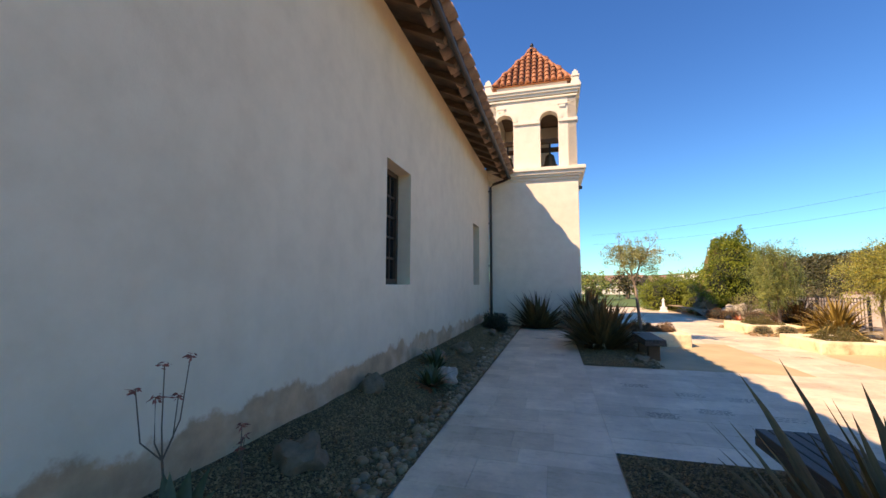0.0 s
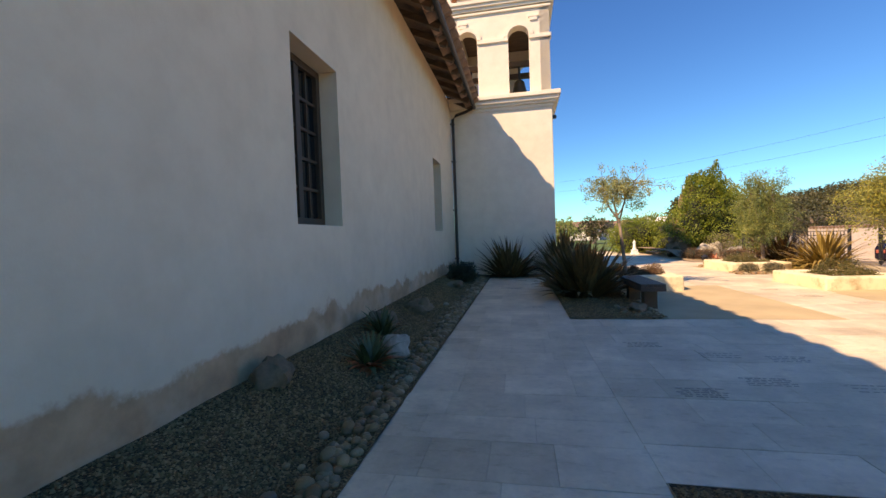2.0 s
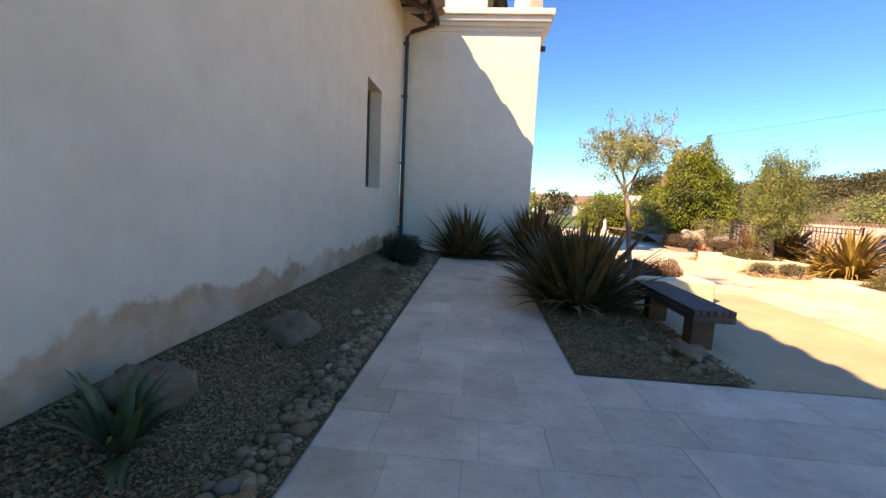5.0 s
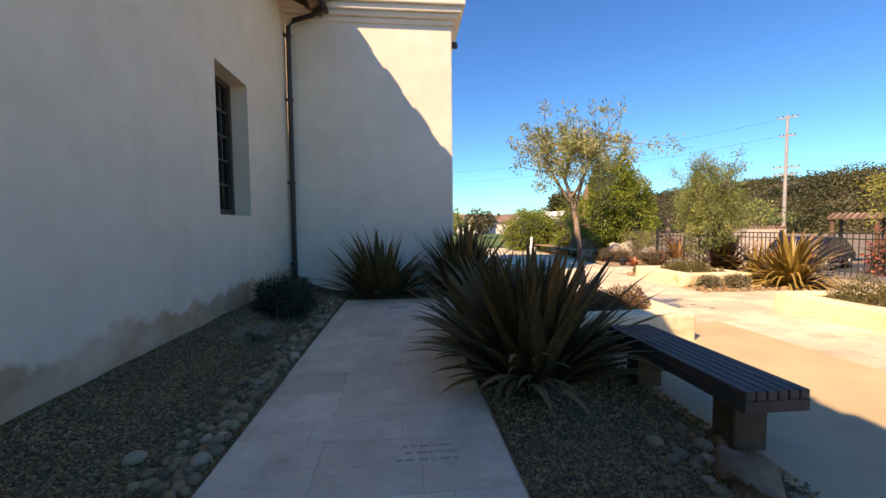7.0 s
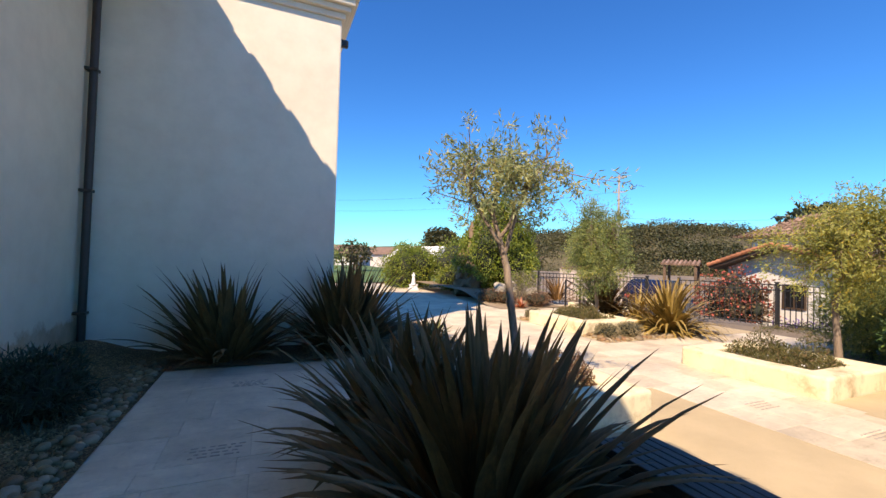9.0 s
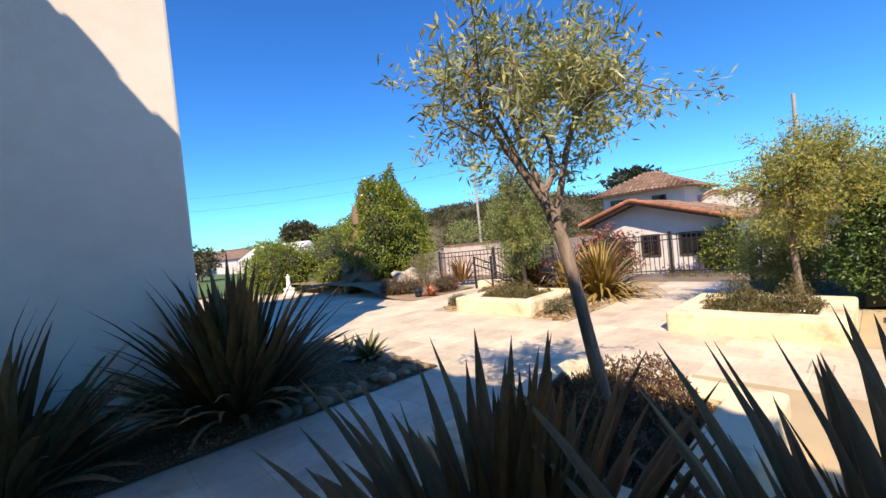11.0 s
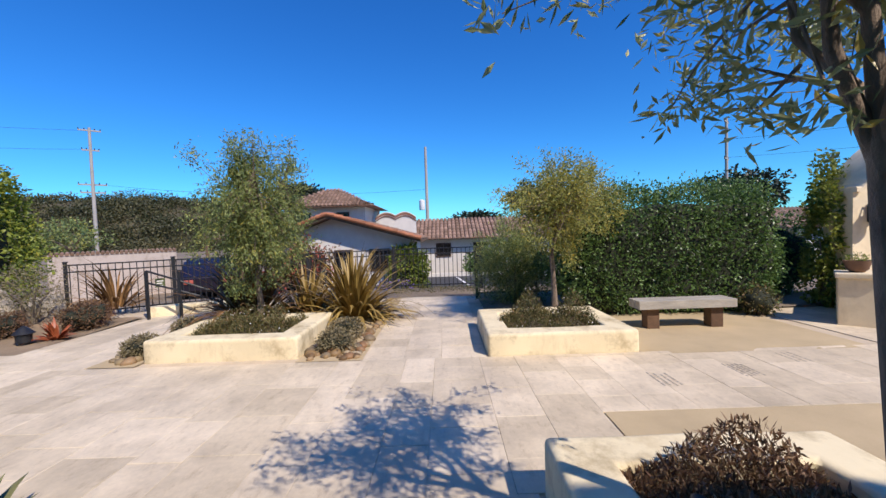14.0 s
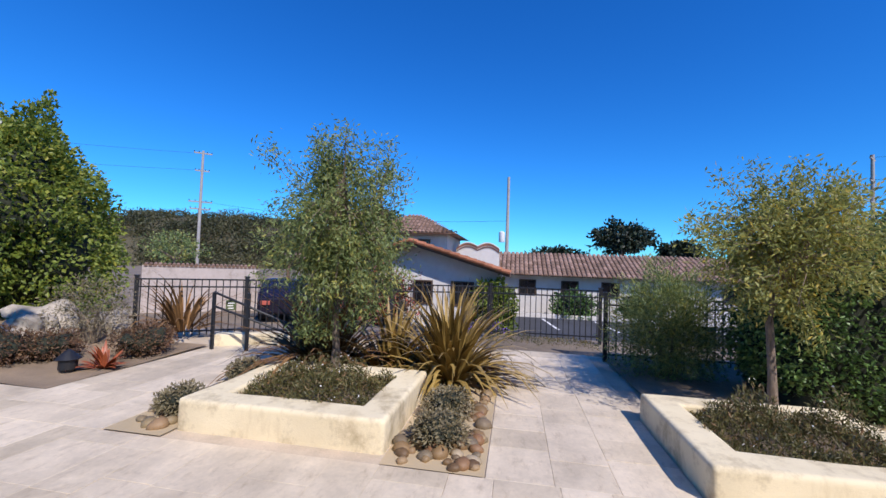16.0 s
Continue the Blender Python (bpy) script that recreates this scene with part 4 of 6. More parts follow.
# ---- flax and aloes ----
FL = "bronze New Zealand flax clump with long sword leaves"
STIFF = dict(lean=(1, 64), bend=(0.02, 0.34), spread=0.36, group="flax clumps")
rosette("flax", FL, "plant", 1.64, 12.55, 0.0, 330, 1.22, 0.118, "flax", 21, **STIFF)
rosette("flax", FL, "plant", 1.56, 13.7, 0.0, 200, 1.08, 0.118, "flax", 22, **STIFF)
rosette("flax", FL, "plant", -0.08, 17.2, 0.0, 200, 1.3, 0.118, "flax", 23, **STIFF)
rosette("flax", FL, "plant", 1.68, 17.42, 0.0, 290, 1.5, 0.118, "flax", 24, **STIFF)
rosette("flax", FL, "plant", 1.9, 3.45, 0.0, 130, 1.15, 0.118, "flax", 25, **dict(STIFF, lean=(1, 40), spread=0.3))
GF = "golden flax clump with sunlit arching sword leaves"
LAX = dict(lean=(3, 70), bend=(0.1, 0.9), spread=0.24, group="flax clumps")
rosette("flax", GF, "plant", 8.94, 17.0, 0.0, 240, 1.36, 0.085, "flax_gold", 26, **LAX)
rosette("flax", "dark bronze flax clump behind the planter", "plant", 8.75, 18.75, 0.0, 200, 1.45, 0.09, "flax", 27, **LAX)
rosette("flax", GF, "plant", 8.98, 17.85, 0.0, 110, 1.10, 0.085, "flax_gold", 28, **LAX)
rosette("flax", FL, "plant", 9.97, 22.17, 0.2, 80, 1.10, 0.06, "flax", 29, **LAX)
AL = "aloe rosette with thick toothed leaves in the gravel"
rosette("aloe", AL, "plant", 3.42, 17.67, 0.0, 34, 0.44, 0.11, "aloe_sun_painted", 31, (10, 75), (0.1, 0.5), 0.07)
rosette("aloe", "withered orange lower leaves of an aloe", "plant", 3.42, 17.67, 0.03, 18, 0.24, 0.09, "aloe_red", 38, (72, 100), (0.1, 0.4), 0.05)
rosette("aloe", AL, "plant", 3.54, 18.39, 0.0, 26, 0.28, 0.08, "aloe_sun_painted", 32, (10, 75), (0.1, 0.5), 0.07)
rosette("aloe", "coral red aloe rosette beside the mulch", "plant", 8.0, 21.55, 0.02, 34, 0.36, 0.08, "aloe_red", 33, (10, 68), (0.1, 0.5), 0.07)
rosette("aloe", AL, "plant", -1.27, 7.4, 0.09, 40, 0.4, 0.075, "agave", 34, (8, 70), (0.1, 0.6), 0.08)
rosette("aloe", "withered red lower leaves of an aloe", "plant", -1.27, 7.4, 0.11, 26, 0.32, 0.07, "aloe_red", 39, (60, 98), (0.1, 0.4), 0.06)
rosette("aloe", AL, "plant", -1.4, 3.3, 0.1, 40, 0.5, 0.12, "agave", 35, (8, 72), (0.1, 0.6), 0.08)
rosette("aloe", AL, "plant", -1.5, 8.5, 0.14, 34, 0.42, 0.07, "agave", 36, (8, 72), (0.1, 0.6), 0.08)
shrub("spiky_shrub", "dark low needle-leaved shrub at the wall foot", "shrub", -1.36, 15.0, 0.06, (0.4, 0.46, 0.31), "dark_leaf", 37, 3500, (0.11, 0.014), 0.2, -0.3)


def flower_stalks(x, y, z, tips, label, base_fork):
    """Thin branching aloe stems with a tuft of tubular flowers at each end."""
    t = thing("flower_stalk", label, "flower", x, y, z)
    rng = np.random.default_rng(len(tips))
    fork = Vector(base_fork)
    bm = bmesh.new()
    tube(bm, [(0, 0, -0.05), fork * 0.5 + Vector((0.01, 0.01, 0)), fork], [0.008, 0.007, 0.006], 6)
    part("stem", bm, "clay_pot", t)
    for tip in tips:
        e = Vector(tip)
        bm = bmesh.new()
        tube(bm, [fork, fork.lerp(e, 0.4) + Vector((0, (e.y - fork.y) * 0.35, -0.03)), e], [0.005, 0.004, 0.003], 5)
        part("stem", bm, "clay_pot", t)
        k = 12
        p = np.tile(np.array(tip), (k, 1)) + rng.normal(size=(k, 3)) * 0.008
        o = np.stack([rng.normal(size=k), rng.normal(size=k), rng.uniform(-0.6, 0.4, k)], 1)
        part("flower", leaf_mesh(p, o, 0.045, 0.014, rng, 0.25, sweep=0.3), "flower_red", t)


flower_stalks(-1.6, 3.42, 0.17, [(0.0, -0.2, 0.85), (0.02, -0.1, 0.78), (0.0, -0.04, 0.95), (0.03, 0.1, 0.98), (0.0, 0.06, 0.75)], "dry branching aloe stalk with faded red flowers", (0.0, -0.02, 0.42))
flower_stalks(-1.6, 4.0, 0.17, [(0.0, 0.0, 0.42), (0.01, 0.02, 0.33), (0.0, -0.02, 0.28)], "short dark aloe flower stalk", (0.0, 0.0, 0.2))

# ---- trees and shrubs ----
tree("olive_tree", "young olive tree with grey bark, leaning over a planter", 2.78, 13.9, 0.2, [(0.01, -0.01, -0.05), (0.01, 0.04, 0.3), (-0.03, 0.12, 0.85), (-0.05, 0.18, 1.25), (-0.1, 0.26, 1.55)], (-0.02, 0.26, 2.2), (0.8, 0.74, 0.52), "silver_leaf", 41, 7000, (0.07, 0.017), 0.046, droop=-0.15, clumps=90, clump=0.05, rough=0.6)
tree("olive_tree", "bushy young olive tree in a planter", 7.98, 18.25, 0.12, [(0, 0, -0.05), (0.02, 0.01, 0.4), (-0.02, 0.02, 0.8), (0.0, 0.0, 1.2)], (-0.02, -0.02, 1.78), (0.76, 0.8, 1.28), "olive_leaf", 42, 30000, (0.06, 0.019), 0.05, clumps=230, clump=0.07, rough=0.34)
tree("olive_tree", "yellowing young olive tree in a planter", 8.0, 13.58, 0.12, [(0, 0, -0.05), (-0.01, 0.02, 0.45), (-0.02, 0.05, 0.95), (0, 0, 1.2)], (0, -0.1, 1.75), (0.78, 0.85, 0.85), "yellow_leaf", 43, 18000, (0.06, 0.019), 0.045, clumps=170, clump=0.07, rough=0.34)


def hedge():
    rng = np.random.default_rng(51)
    t = thing("hedge", "tall dense dark green clipped hedge", "hedge", 9.12, 11.37, 0)
    sx, sy, h = 0.78, 1.75, 2.0
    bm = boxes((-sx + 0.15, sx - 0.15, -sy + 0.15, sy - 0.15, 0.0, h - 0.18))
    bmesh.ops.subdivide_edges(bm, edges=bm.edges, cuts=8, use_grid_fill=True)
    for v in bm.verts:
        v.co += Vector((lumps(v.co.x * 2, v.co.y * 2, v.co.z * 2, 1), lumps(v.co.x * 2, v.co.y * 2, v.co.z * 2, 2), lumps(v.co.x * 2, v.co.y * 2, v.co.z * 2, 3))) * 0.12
    # solid filling, coloured dark as the shade within the hedge
    part("shade_core", bm, "inner_shade", t, soft=180)
    n = 42000
    q = rng.uniform(-1, 1, (n, 3))
    ax = rng.choice(3, n, p=[0.42, 0.28, 0.3])
    sgn = np.where(rng.random(n) < 0.5, -1.0, 1.0)
    q[np.arange(n), ax] = sgn
    r = np.abs(q).max(1, keepdims=True)
    out = np.zeros((n, 3))
    out[np.arange(n), ax] = sgn
    # rounded corners
    rad = np.clip((np.abs(q) ** 5).sum(1, keepdims=True) ** 0.2, 1, 2)
    p = q / rad * np.array([sx, sy, h / 2])
    w = np.array([1 + 0.17 * lumps(a * 1.6, b * 1.6, c * 1.6, 6) + 0.08 * lumps(a * 4, b * 4, c * 4, 7) for a, b, c in p])[:, None]
    p = p * w + rng.normal(size=(n, 3)) * 0.07
    top = (ax == 2) & (sgn > 0)
    p[top, 2] += np.abs(rng.normal(size=top.sum())) * 0.1
    p[:, 2] += h / 2
    keep = p[:, 2] > 0.05
    part("foliage", leaf_mesh(p[keep], out[keep], 0.058, 0.034, rng, 0.2), "hedge_leaf", t)


hedge()
shrub("bush", "olive green upright feathery bush beside the gate", "bush", 9.88, 13.89, 0, (0.72, 0.765, 0.882), "olive_leaf", 52, 22000, (0.075, 0.014), 0.45, -0.6, core=False, shell=0.3)
shrub("bush", "low grey-green bush at the end of the hedge", "bush", 8.17, 10.25, 0, (0.27, 0.27, 0.27), "groundcover", 53, 900, (0.05, 0.02))
shrub("shrub", "tall ivy-grown conical shrub over a rock grotto", "shrub", 9.35, 25.3, 0.1, (1.95, 1.8, 2.12), "bush_leaf", 54, 30000, (0.09, 0.058), 0.34, 0.15, lift=0.25, shell=0.72, taper=0.5, flowers=("statue", 30, 0.09))
shrub("shrub", "broad green shrub beyond the courtyard", "shrub", 7.3, 30.6, 0, (1.6, 1.3, 1.2), "bush_leaf", 55, 11000, (0.1, 0.05), 0.3)
shrub("shrub", "yellow-green rounded shrub beside the grotto", "shrub", 8.3, 27.6, 0.1, (0.75, 0.7, 0.62), "lime_leaf", 56, 3000, (0.08, 0.05), 0.2)
shrub("shrub", "green shrub at the foot of the grotto", "shrub", 9.6, 29.8, 0.1, (1.6, 1.4, 1.35), "bush_leaf", 57, 6000, (0.1, 0.05), 0.3)
for i, (x, y, s) in enumerate(((7.55, 22.75, 0.48), (8.0, 22.5, 0.4), (8.72, 21.72, 0.42), (9.1, 22.0, 0.36))):
    shrub("low_shrub", "low rust-brown mounded shrub in mulch", "shrub", x, y, 0.05, (s, s * 0.9, s * 0.55), "rust_leaf", 60 + i, 2400, (0.05, 0.018), 0.25, group="rusty shrubs")
for i, (x, y, s) in enumerate(((6.85, 16.76, 0.24), (7.5, 16.8, 0.25), (6.92, 19.36, 0.22), (8.0, 19.42, 0.24))):
    shrub("cushion_shrub", "small grey-green cushion shrub beside a planter", "shrub", x, y, 0.0, (s, s, s * 0.66), "grey_leaf", 70 + i, 1600, (0.045, 0.02), 0.18, group="cushion shrubs")
shrub("bush", "grey leafless bush beside the grotto", "bush", 8.8, 22.75, 0.2, (0.63, 0.495, 0.54), "grey_leaf", 76, 2600, (0.06, 0.015), 0.4, core=False, shell=0.3)


# ---- boulders and pebbles ----
def boulder(x, y, z, size, seed, rz=0.0):
    pale = seed == 8 or (x > 3 and y < 24.5)
    ob = tagged(part("boulder", rock_mesh(size, seed, 3, 0.6), "boulder_pale" if pale else "boulder"), "pale lichen-grey boulder in a planted bed" if pale else "weathered tan sandstone boulder set in gravel", "boulder", "boulders")
    ob.matrix_world = pose(x, y, z, 0, 0, rz)


for i, (x, y, z, s) in enumerate(((-1.5, 4.55, 0.16, (0.17, 0.2, 0.16)), (-1.78, 6.5, 0.22, (0.17, 0.2, 0.18)), (-1.42, 10.12, 0.18, (0.2, 0.21, 0.17)), (-1.64, 8.85, 0.2, (0.2, 0.2, 0.19)), (-1.37, 13.75, 0.12, (0.17, 0.22, 0.14)), (-1.16, 7.92, 0.12, (0.15, 0.17, 0.16)), (8.38, 23.30, 0.25, (0.5, 0.35, 0.35)), (8.78, 23.70, 0.4, (0.45, 0.35, 0.3)), (9.48, 23.10, 0.3, (0.3, 0.25, 0.25)), (2.2, 10.7, 0.05, (0.13, 0.16, 0.1)), (7.88, 25.70, 0.30, (0.42, 0.36, 0.40)), (8.28, 25.40, 0.45, (0.40, 0.40, 0.50)), (7.98, 25.90, 0.95, (0.36, 0.34, 0.36)), (8.33, 25.60, 1.15, (0.40, 0.38, 0.42)), (8.13, 25.90, 1.60, (0.34, 0.30, 0.34)), (8.43, 25.70, 1.95, (0.36, 0.32, 0.42)), (8.48, 25.60, 2.60, (0.30, 0.30, 0.50)), (8.58, 25.40, 3.20, (0.26, 0.26, 0.45)))):
    boulder(x, y, z, s, i + 3, 40.0 * i)


def pebbles(name, label, count, where, sizes, seed):
    rng = np.random.default_rng(seed)
    t = thing(name, label, "pebbles", kind="structure")
    mesh = []
    for k in range(6):
        me = rock_mesh((1.0, 0.75 + 0.05 * k, 0.68), 30 + k, 2, 0.2, "pebble")
        me.materials.append(M["pebble"])
        mesh.append(me)
    for i in range(count):
        x, y, z = where(rng)
        s = sizes[0] * (sizes[1] / sizes[0]) ** rng.random()
        ob = new("pebble", mesh[i % 6])
        ob.parent = t
        ob.matrix_basis = pose(x, y, z + 0.3 * s, rng.uniform(-15, 15), rng.uniform(-15, 15), rng.uniform(0, 360)) @ Matrix.Diagonal((s, s, s, 1))


def edge_place(rng):
    y = rng.uniform(2.5, 17.0)
    x = -0.745 - abs(rng.normal()) * 0.14
    return x, y, bank_z(x, y)


def strip_place(rng):
    x, y = (rng.uniform(6.45, 7.1), rng.uniform(16.4, 17.1)) if rng.random() < 0.5 else (rng.uniform(6.5, 9.8), 16.42 + abs(rng.normal()) * 0.1)
    if rng.random() < 0.25:
        x, y = rng.uniform(6.46, 7.6), rng.uniform(19.2, 19.62)
    return x, y, 0


def corner_place(rng):
    x, y = (rng.uniform(1.9, 3.66), 16.62 + abs(rng.normal()) * 0.12) if rng.random() < 0.6 else (3.66 - abs(rng.normal()) * 0.12, rng.uniform(16.6, 19.4))
    return x, y, 0.0


def bed_place(rng):
    return rng.uniform(1.95, 2.45), rng.uniform(10.2, 11.3), 0.0


pebbles("pebble_edging", "river pebbles edging the gravel bed", 290, edge_place, (0.028, 0.065), 81)
def pebble_fill(count, where, sizes, seed):
    """The rest of the pebbles, too many to count."""
    rng = np.random.default_rng(seed)
    bm = bmesh.new()
    bmesh.ops.create_icosphere(bm, subdivisions=2, radius=1.0)
    base = np.array([v.co for v in bm.verts])
    tris = [[v.index for v in f.verts] for f in bm.faces]
    bm.free()
    v, f = [], []
    for i in range(count):
        x, y, z = where(rng)
        s = sizes[0] * (sizes[1] / sizes[0]) ** rng.random()
        a = rng.uniform(0, 6.28)
        ro = np.array([[math.cos(a), -math.sin(a), 0], [math.sin(a), math.cos(a), 0], [0, 0, 1]])
        k = len(v)
        v += ((base * s * np.array([1, rng.uniform(0.65, 0.95), rng.uniform(0.5, 0.75)])) @ ro.T + (x, y, z + 0.25 * s)).tolist()
        f += [[q + k for q in t] for t in tris]
    ob = part("pebbles", smooth(mesh_from(v, f)), "pebble_joined")
    tagged(ob, "rounded river pebbles along the paved walk", "pebbles", "", "stuff")


pebble_fill(1250, edge_place, (0.018, 0.05), 88)
pebbles("pebble_edging", "river pebbles beside the planter", 170, strip_place, (0.035, 0.09), 82)
pebbles("pebble_edging", "flat river stones edging the aloe bed", 130, corner_place, (0.03, 0.095), 83)
pebbles("pebble_edging", "river pebbles beside the bench", 46, bed_place, (0.025, 0.06), 84)


def chips(name, label, x0, x1, y0, y1, z, count, seed):
    rng = np.random.default_rng(seed)
    v, f = [], []
    shape = np.array([(1, 0, 0), (-0.5, 0.87, 0), (-0.5, -0.87, 0), (0, 0, 0.9), (0, 0, -0.6)])
    tris = [(0, 1, 3), (1, 2, 3), (2, 0, 3)]
    for i in range(count):
        x, y = rng.uniform(x0, x1), rng.uniform(y0, y1)
        s = rng.uniform(0.007, 0.02)
        a = rng.uniform(0, 6.28)
        ro = np.array([[math.cos(a), -math.sin(a), 0], [math.sin(a), math.cos(a), 0], [0, 0, 1]])
        p = (shape[:4] * s * rng.uniform(0.7, 1.3, 3)) @ ro.T + (x, y, z(x, y) + 0.002)
        b = len(v)
        v += p.tolist()
        f += [(b + i0, b + i1, b + i2) for i0, i1, i2 in tris]
    ob = part(name, mesh_from(v, f), "chip")
    tagged(ob, label, "gravel", "", "stuff")


chips("gravel_stones", "loose pea gravel along the church wall", -1.95, -0.78, 2, 17, bank_z, 26000, 91)
chips("gravel_stones", "loose pea gravel under the flax", 1.06, 2.5, 10.15, 14.7, bed_z, 9000, 92)
chips("gravel_stones", "loose pea gravel in the aloe bed", 1.0, 3.68, 16.58, 19.0, bed_z, 3500, 93)
chips("gravel_stones", "loose pea gravel beside the near bench", 1.06, 2.5, 3.7, 5.7, lambda x, y: 0.02 + 0.03 * lumps(x, y, 0, 5), 4000, 94)


# ---- fountain niche ----
def fountain():
    t = thing("wall_fountain", "cream plaster wall fountain with an arched niche and curved gable", "fountain", 8.2, 7.72, 0)
    t.scale = (0.93, 0.93, 0.93)
    # the back wall, seen from -x; u along y
    bm = bmesh.new()
    n0, n1, zs, zb = -0.55, 0.5, 1.72, 0.62
    half = 1.05
    def top(u):
        a = abs(u)
        return 2.08 + (0.86 * math.cos(min(1.0, a / 0.92) * math.pi / 2) ** 0.8 if a < 0.92 else 0.0)
    us = [-half + 2 * half * i / 42 for i in range(43)]
    c, r = (n0 + n1) / 2, (n1 - n0) / 2
    for a, b in zip(us, us[1:]):
        m = (a + b) / 2
        if n0 < m < n1:
            ya, yb = (zs + math.sqrt(max(0, r * r - (q - c) ** 2)) for q in (a, b))
            prism(bm, [(a, ya), (b, yb), (b, top(b)), (a, top(a))], "x", 0, 0.55)
            prism(bm, [(a, -0.05), (b, -0.05), (b, zb), (a, zb)], "x", 0, 0.55)
        else:
            prism(bm, [(a, -0.05), (b, -0.05), (b, top(b)), (a, top(a))], "x", 0, 0.55)
    bmesh.ops.remove_doubles(bm, verts=bm.verts, dist=0.001)
    part("gable_wall", bm, "fountain", t)
    part("niche_back", boxes((0.42, 0.56, n0 - 0.05, n1 + 0.05, zb - 0.05, zs + r + 0.05)), "fountain", t)
    bm = bmesh.new()
    rings = [[bm.verts.new((x, u, top(u) + h)) for x, h in ((-0.07, 0.0), (-0.07, 0.07), (-0.04, 0.09), (0.59, 0.09), (0.62, 0.07), (0.62, 0.0))] for u in us]
    for p, q in zip(rings, rings[1:]):
        for i in range(6):
            bm.faces.new((p[i], p[(i + 1) % 6], q[(i + 1) % 6], q[i]))
    bm.faces.new(rings[0][::-1])
    bm.faces.new(rings[-1])
    part("coping", bm, "fountain", t)
    bm = bmesh.new()
    box(bm, -0.32, 0.1, n0 - 0.02, n1 + 0.02, 0.56, 0.66, 0.02)
    part("shelf", bm, "fountain", t)
    bm = boxes((-0.13, -0.1, n0 + 0.05, n1 - 0.05, 0.3, 0.56))
    part("splash_tile", bm, "blue_tile", t)
    bm = bmesh.new()
    seg = 20
    for k in range(seg):
        a0, a1 = math.pi / 2 + math.pi * k / seg, math.pi / 2 + math.pi * (k + 1) / seg
        prism(bm, [(q * math.cos(a) * 0.95, q * math.sin(a)) for q, a in ((0.95, a0), (0.95, a1), (0.8, a1), (0.8, a0))], "z", -0.05, 0.36)
    part("basin", bm, "fountain", t)
    bm = bmesh.new()
    for k in range(seg):
        a0, a1 = math.pi / 2 + math.pi * k / seg, math.pi / 2 + math.pi * (k + 1) / seg
        prism(bm, [(0, 0), (0.8 * math.cos(a0) * 0.95, 0.8 * math.sin(a0)), (0.8 * math.cos(a1) * 0.95, 0.8 * math.sin(a1))], "z", 0.2, 0.27)
    part("water", bm, "glass", t)
    for s in (1, -1):
        bm = bmesh.new()
        m = pose(-0.02, s * 1.05, 0, 0, 0, s * -42)
        box(bm, -1.25, 0.05, -0.16, 0.16, -0.05, 0.66, 0.02, m)
        box(bm, -1.42, -0.9, -0.25, 0.25, -0.05, 0.72, 0.02, m)
        box(bm, -1.46, -0.86, -0.28, 0.28, 0.72, 0.8, 0.02, m)
        part("wing_wall", bm, "fountain", t)
    return t


fountain()


def wall_lantern(y):
    t = thing("wall_lantern", "black iron wall lantern on the fountain gable", "lantern", 8.16, y, 1.44, group="wall lanterns")
    part("bracket", boxes((-0.02, 0.03, -0.04, 0.04, 0.0, 0.3), bevel=0.01), "iron", t)
    bm = bmesh.new()
    lathe(bm, [(0.03, 0.0), (0.09, 0.04), (0.1, 0.2), (0.12, 0.22), (0.04, 0.32), (0.01, 0.36)], (-0.14, 0, -0.03), 8)
    part("lantern_body", bm, "iron", t)
    bm = bmesh.new()
    tube(bm, [(0, 0, 0.25), (-0.08, 0, 0.4), (-0.14, 0, 0.33)], 0.012, 6)
    part("arm", bm, "iron", t)


wall_lantern(8.44)
wall_lantern(7.01)


def figure(name, label, x, y, z, h, rz=0):
    """A robed standing statue as one plain shape."""
    bm = bmesh.new()
    lathe(bm, [(0.19, 0), (0.19, 0.1), (0.15, 0.12), (0.16, 0.2), (0.13, 0.5), (0.1, 0.7), (0.12, 0.78), (0.11, 0.84), (0.045, 0.87), (0.05, 0.9), (0.065, 0.94), (0.055, 0.985), (0.015, 1.0)], sides=18)
    for s in (-1, 1):
        tube(bm, [(0.0, s * 0.11, 0.8), (-0.1, s * 0.1, 0.68), (-0.14, s * 0.02, 0.76)], [0.04, 0.035, 0.02], 8)
    for v in bm.verts:
        a = math.atan2(v.co.y, v.co.x)
        if v.co.z < 0.72:
            k = 1 + 0.06 * math.sin(a * 9)
            v.co.x, v.co.y = v.co.x * k, v.co.y * k
        v.co.x *= 0.8
    ob = tagged(part(name, bm, "statue", soft=60), label, "statue")
    ob.matrix_world = pose(x, y, z, 0, 0, rz) @ Matrix.Scale(h, 4)


def pedestal(x, y, z, h, w, label):
    bm = boxes((-w, w, -w, w, 0, h * 0.4), (-w * 0.75, w * 0.75, -w * 0.75, w * 0.75, h * 0.4, h * 0.85), (-w * 0.85, w * 0.85, -w * 0.85, w * 0.85, h * 0.85, h), bevel=0.012)
    ob = tagged(part("pedestal", bm, "statue"), label, "pedestal")
    ob.matrix_world = pose(x, y, z)


pedestal(8.3, 7.82, 0.615, 0.2, 0.2, "white stone block under a statue")
figure("statue", "white marble robed statue in the fountain niche", 8.3, 7.82, 0.815, 0.93)
pedestal(6.8, 28.7, -0.03, 0.3, 0.2, "white stone pedestal before the shrubs")
figure("statue", "small white garden statue before the shrubs", 6.8, 28.7, 0.27, 0.55, 60)


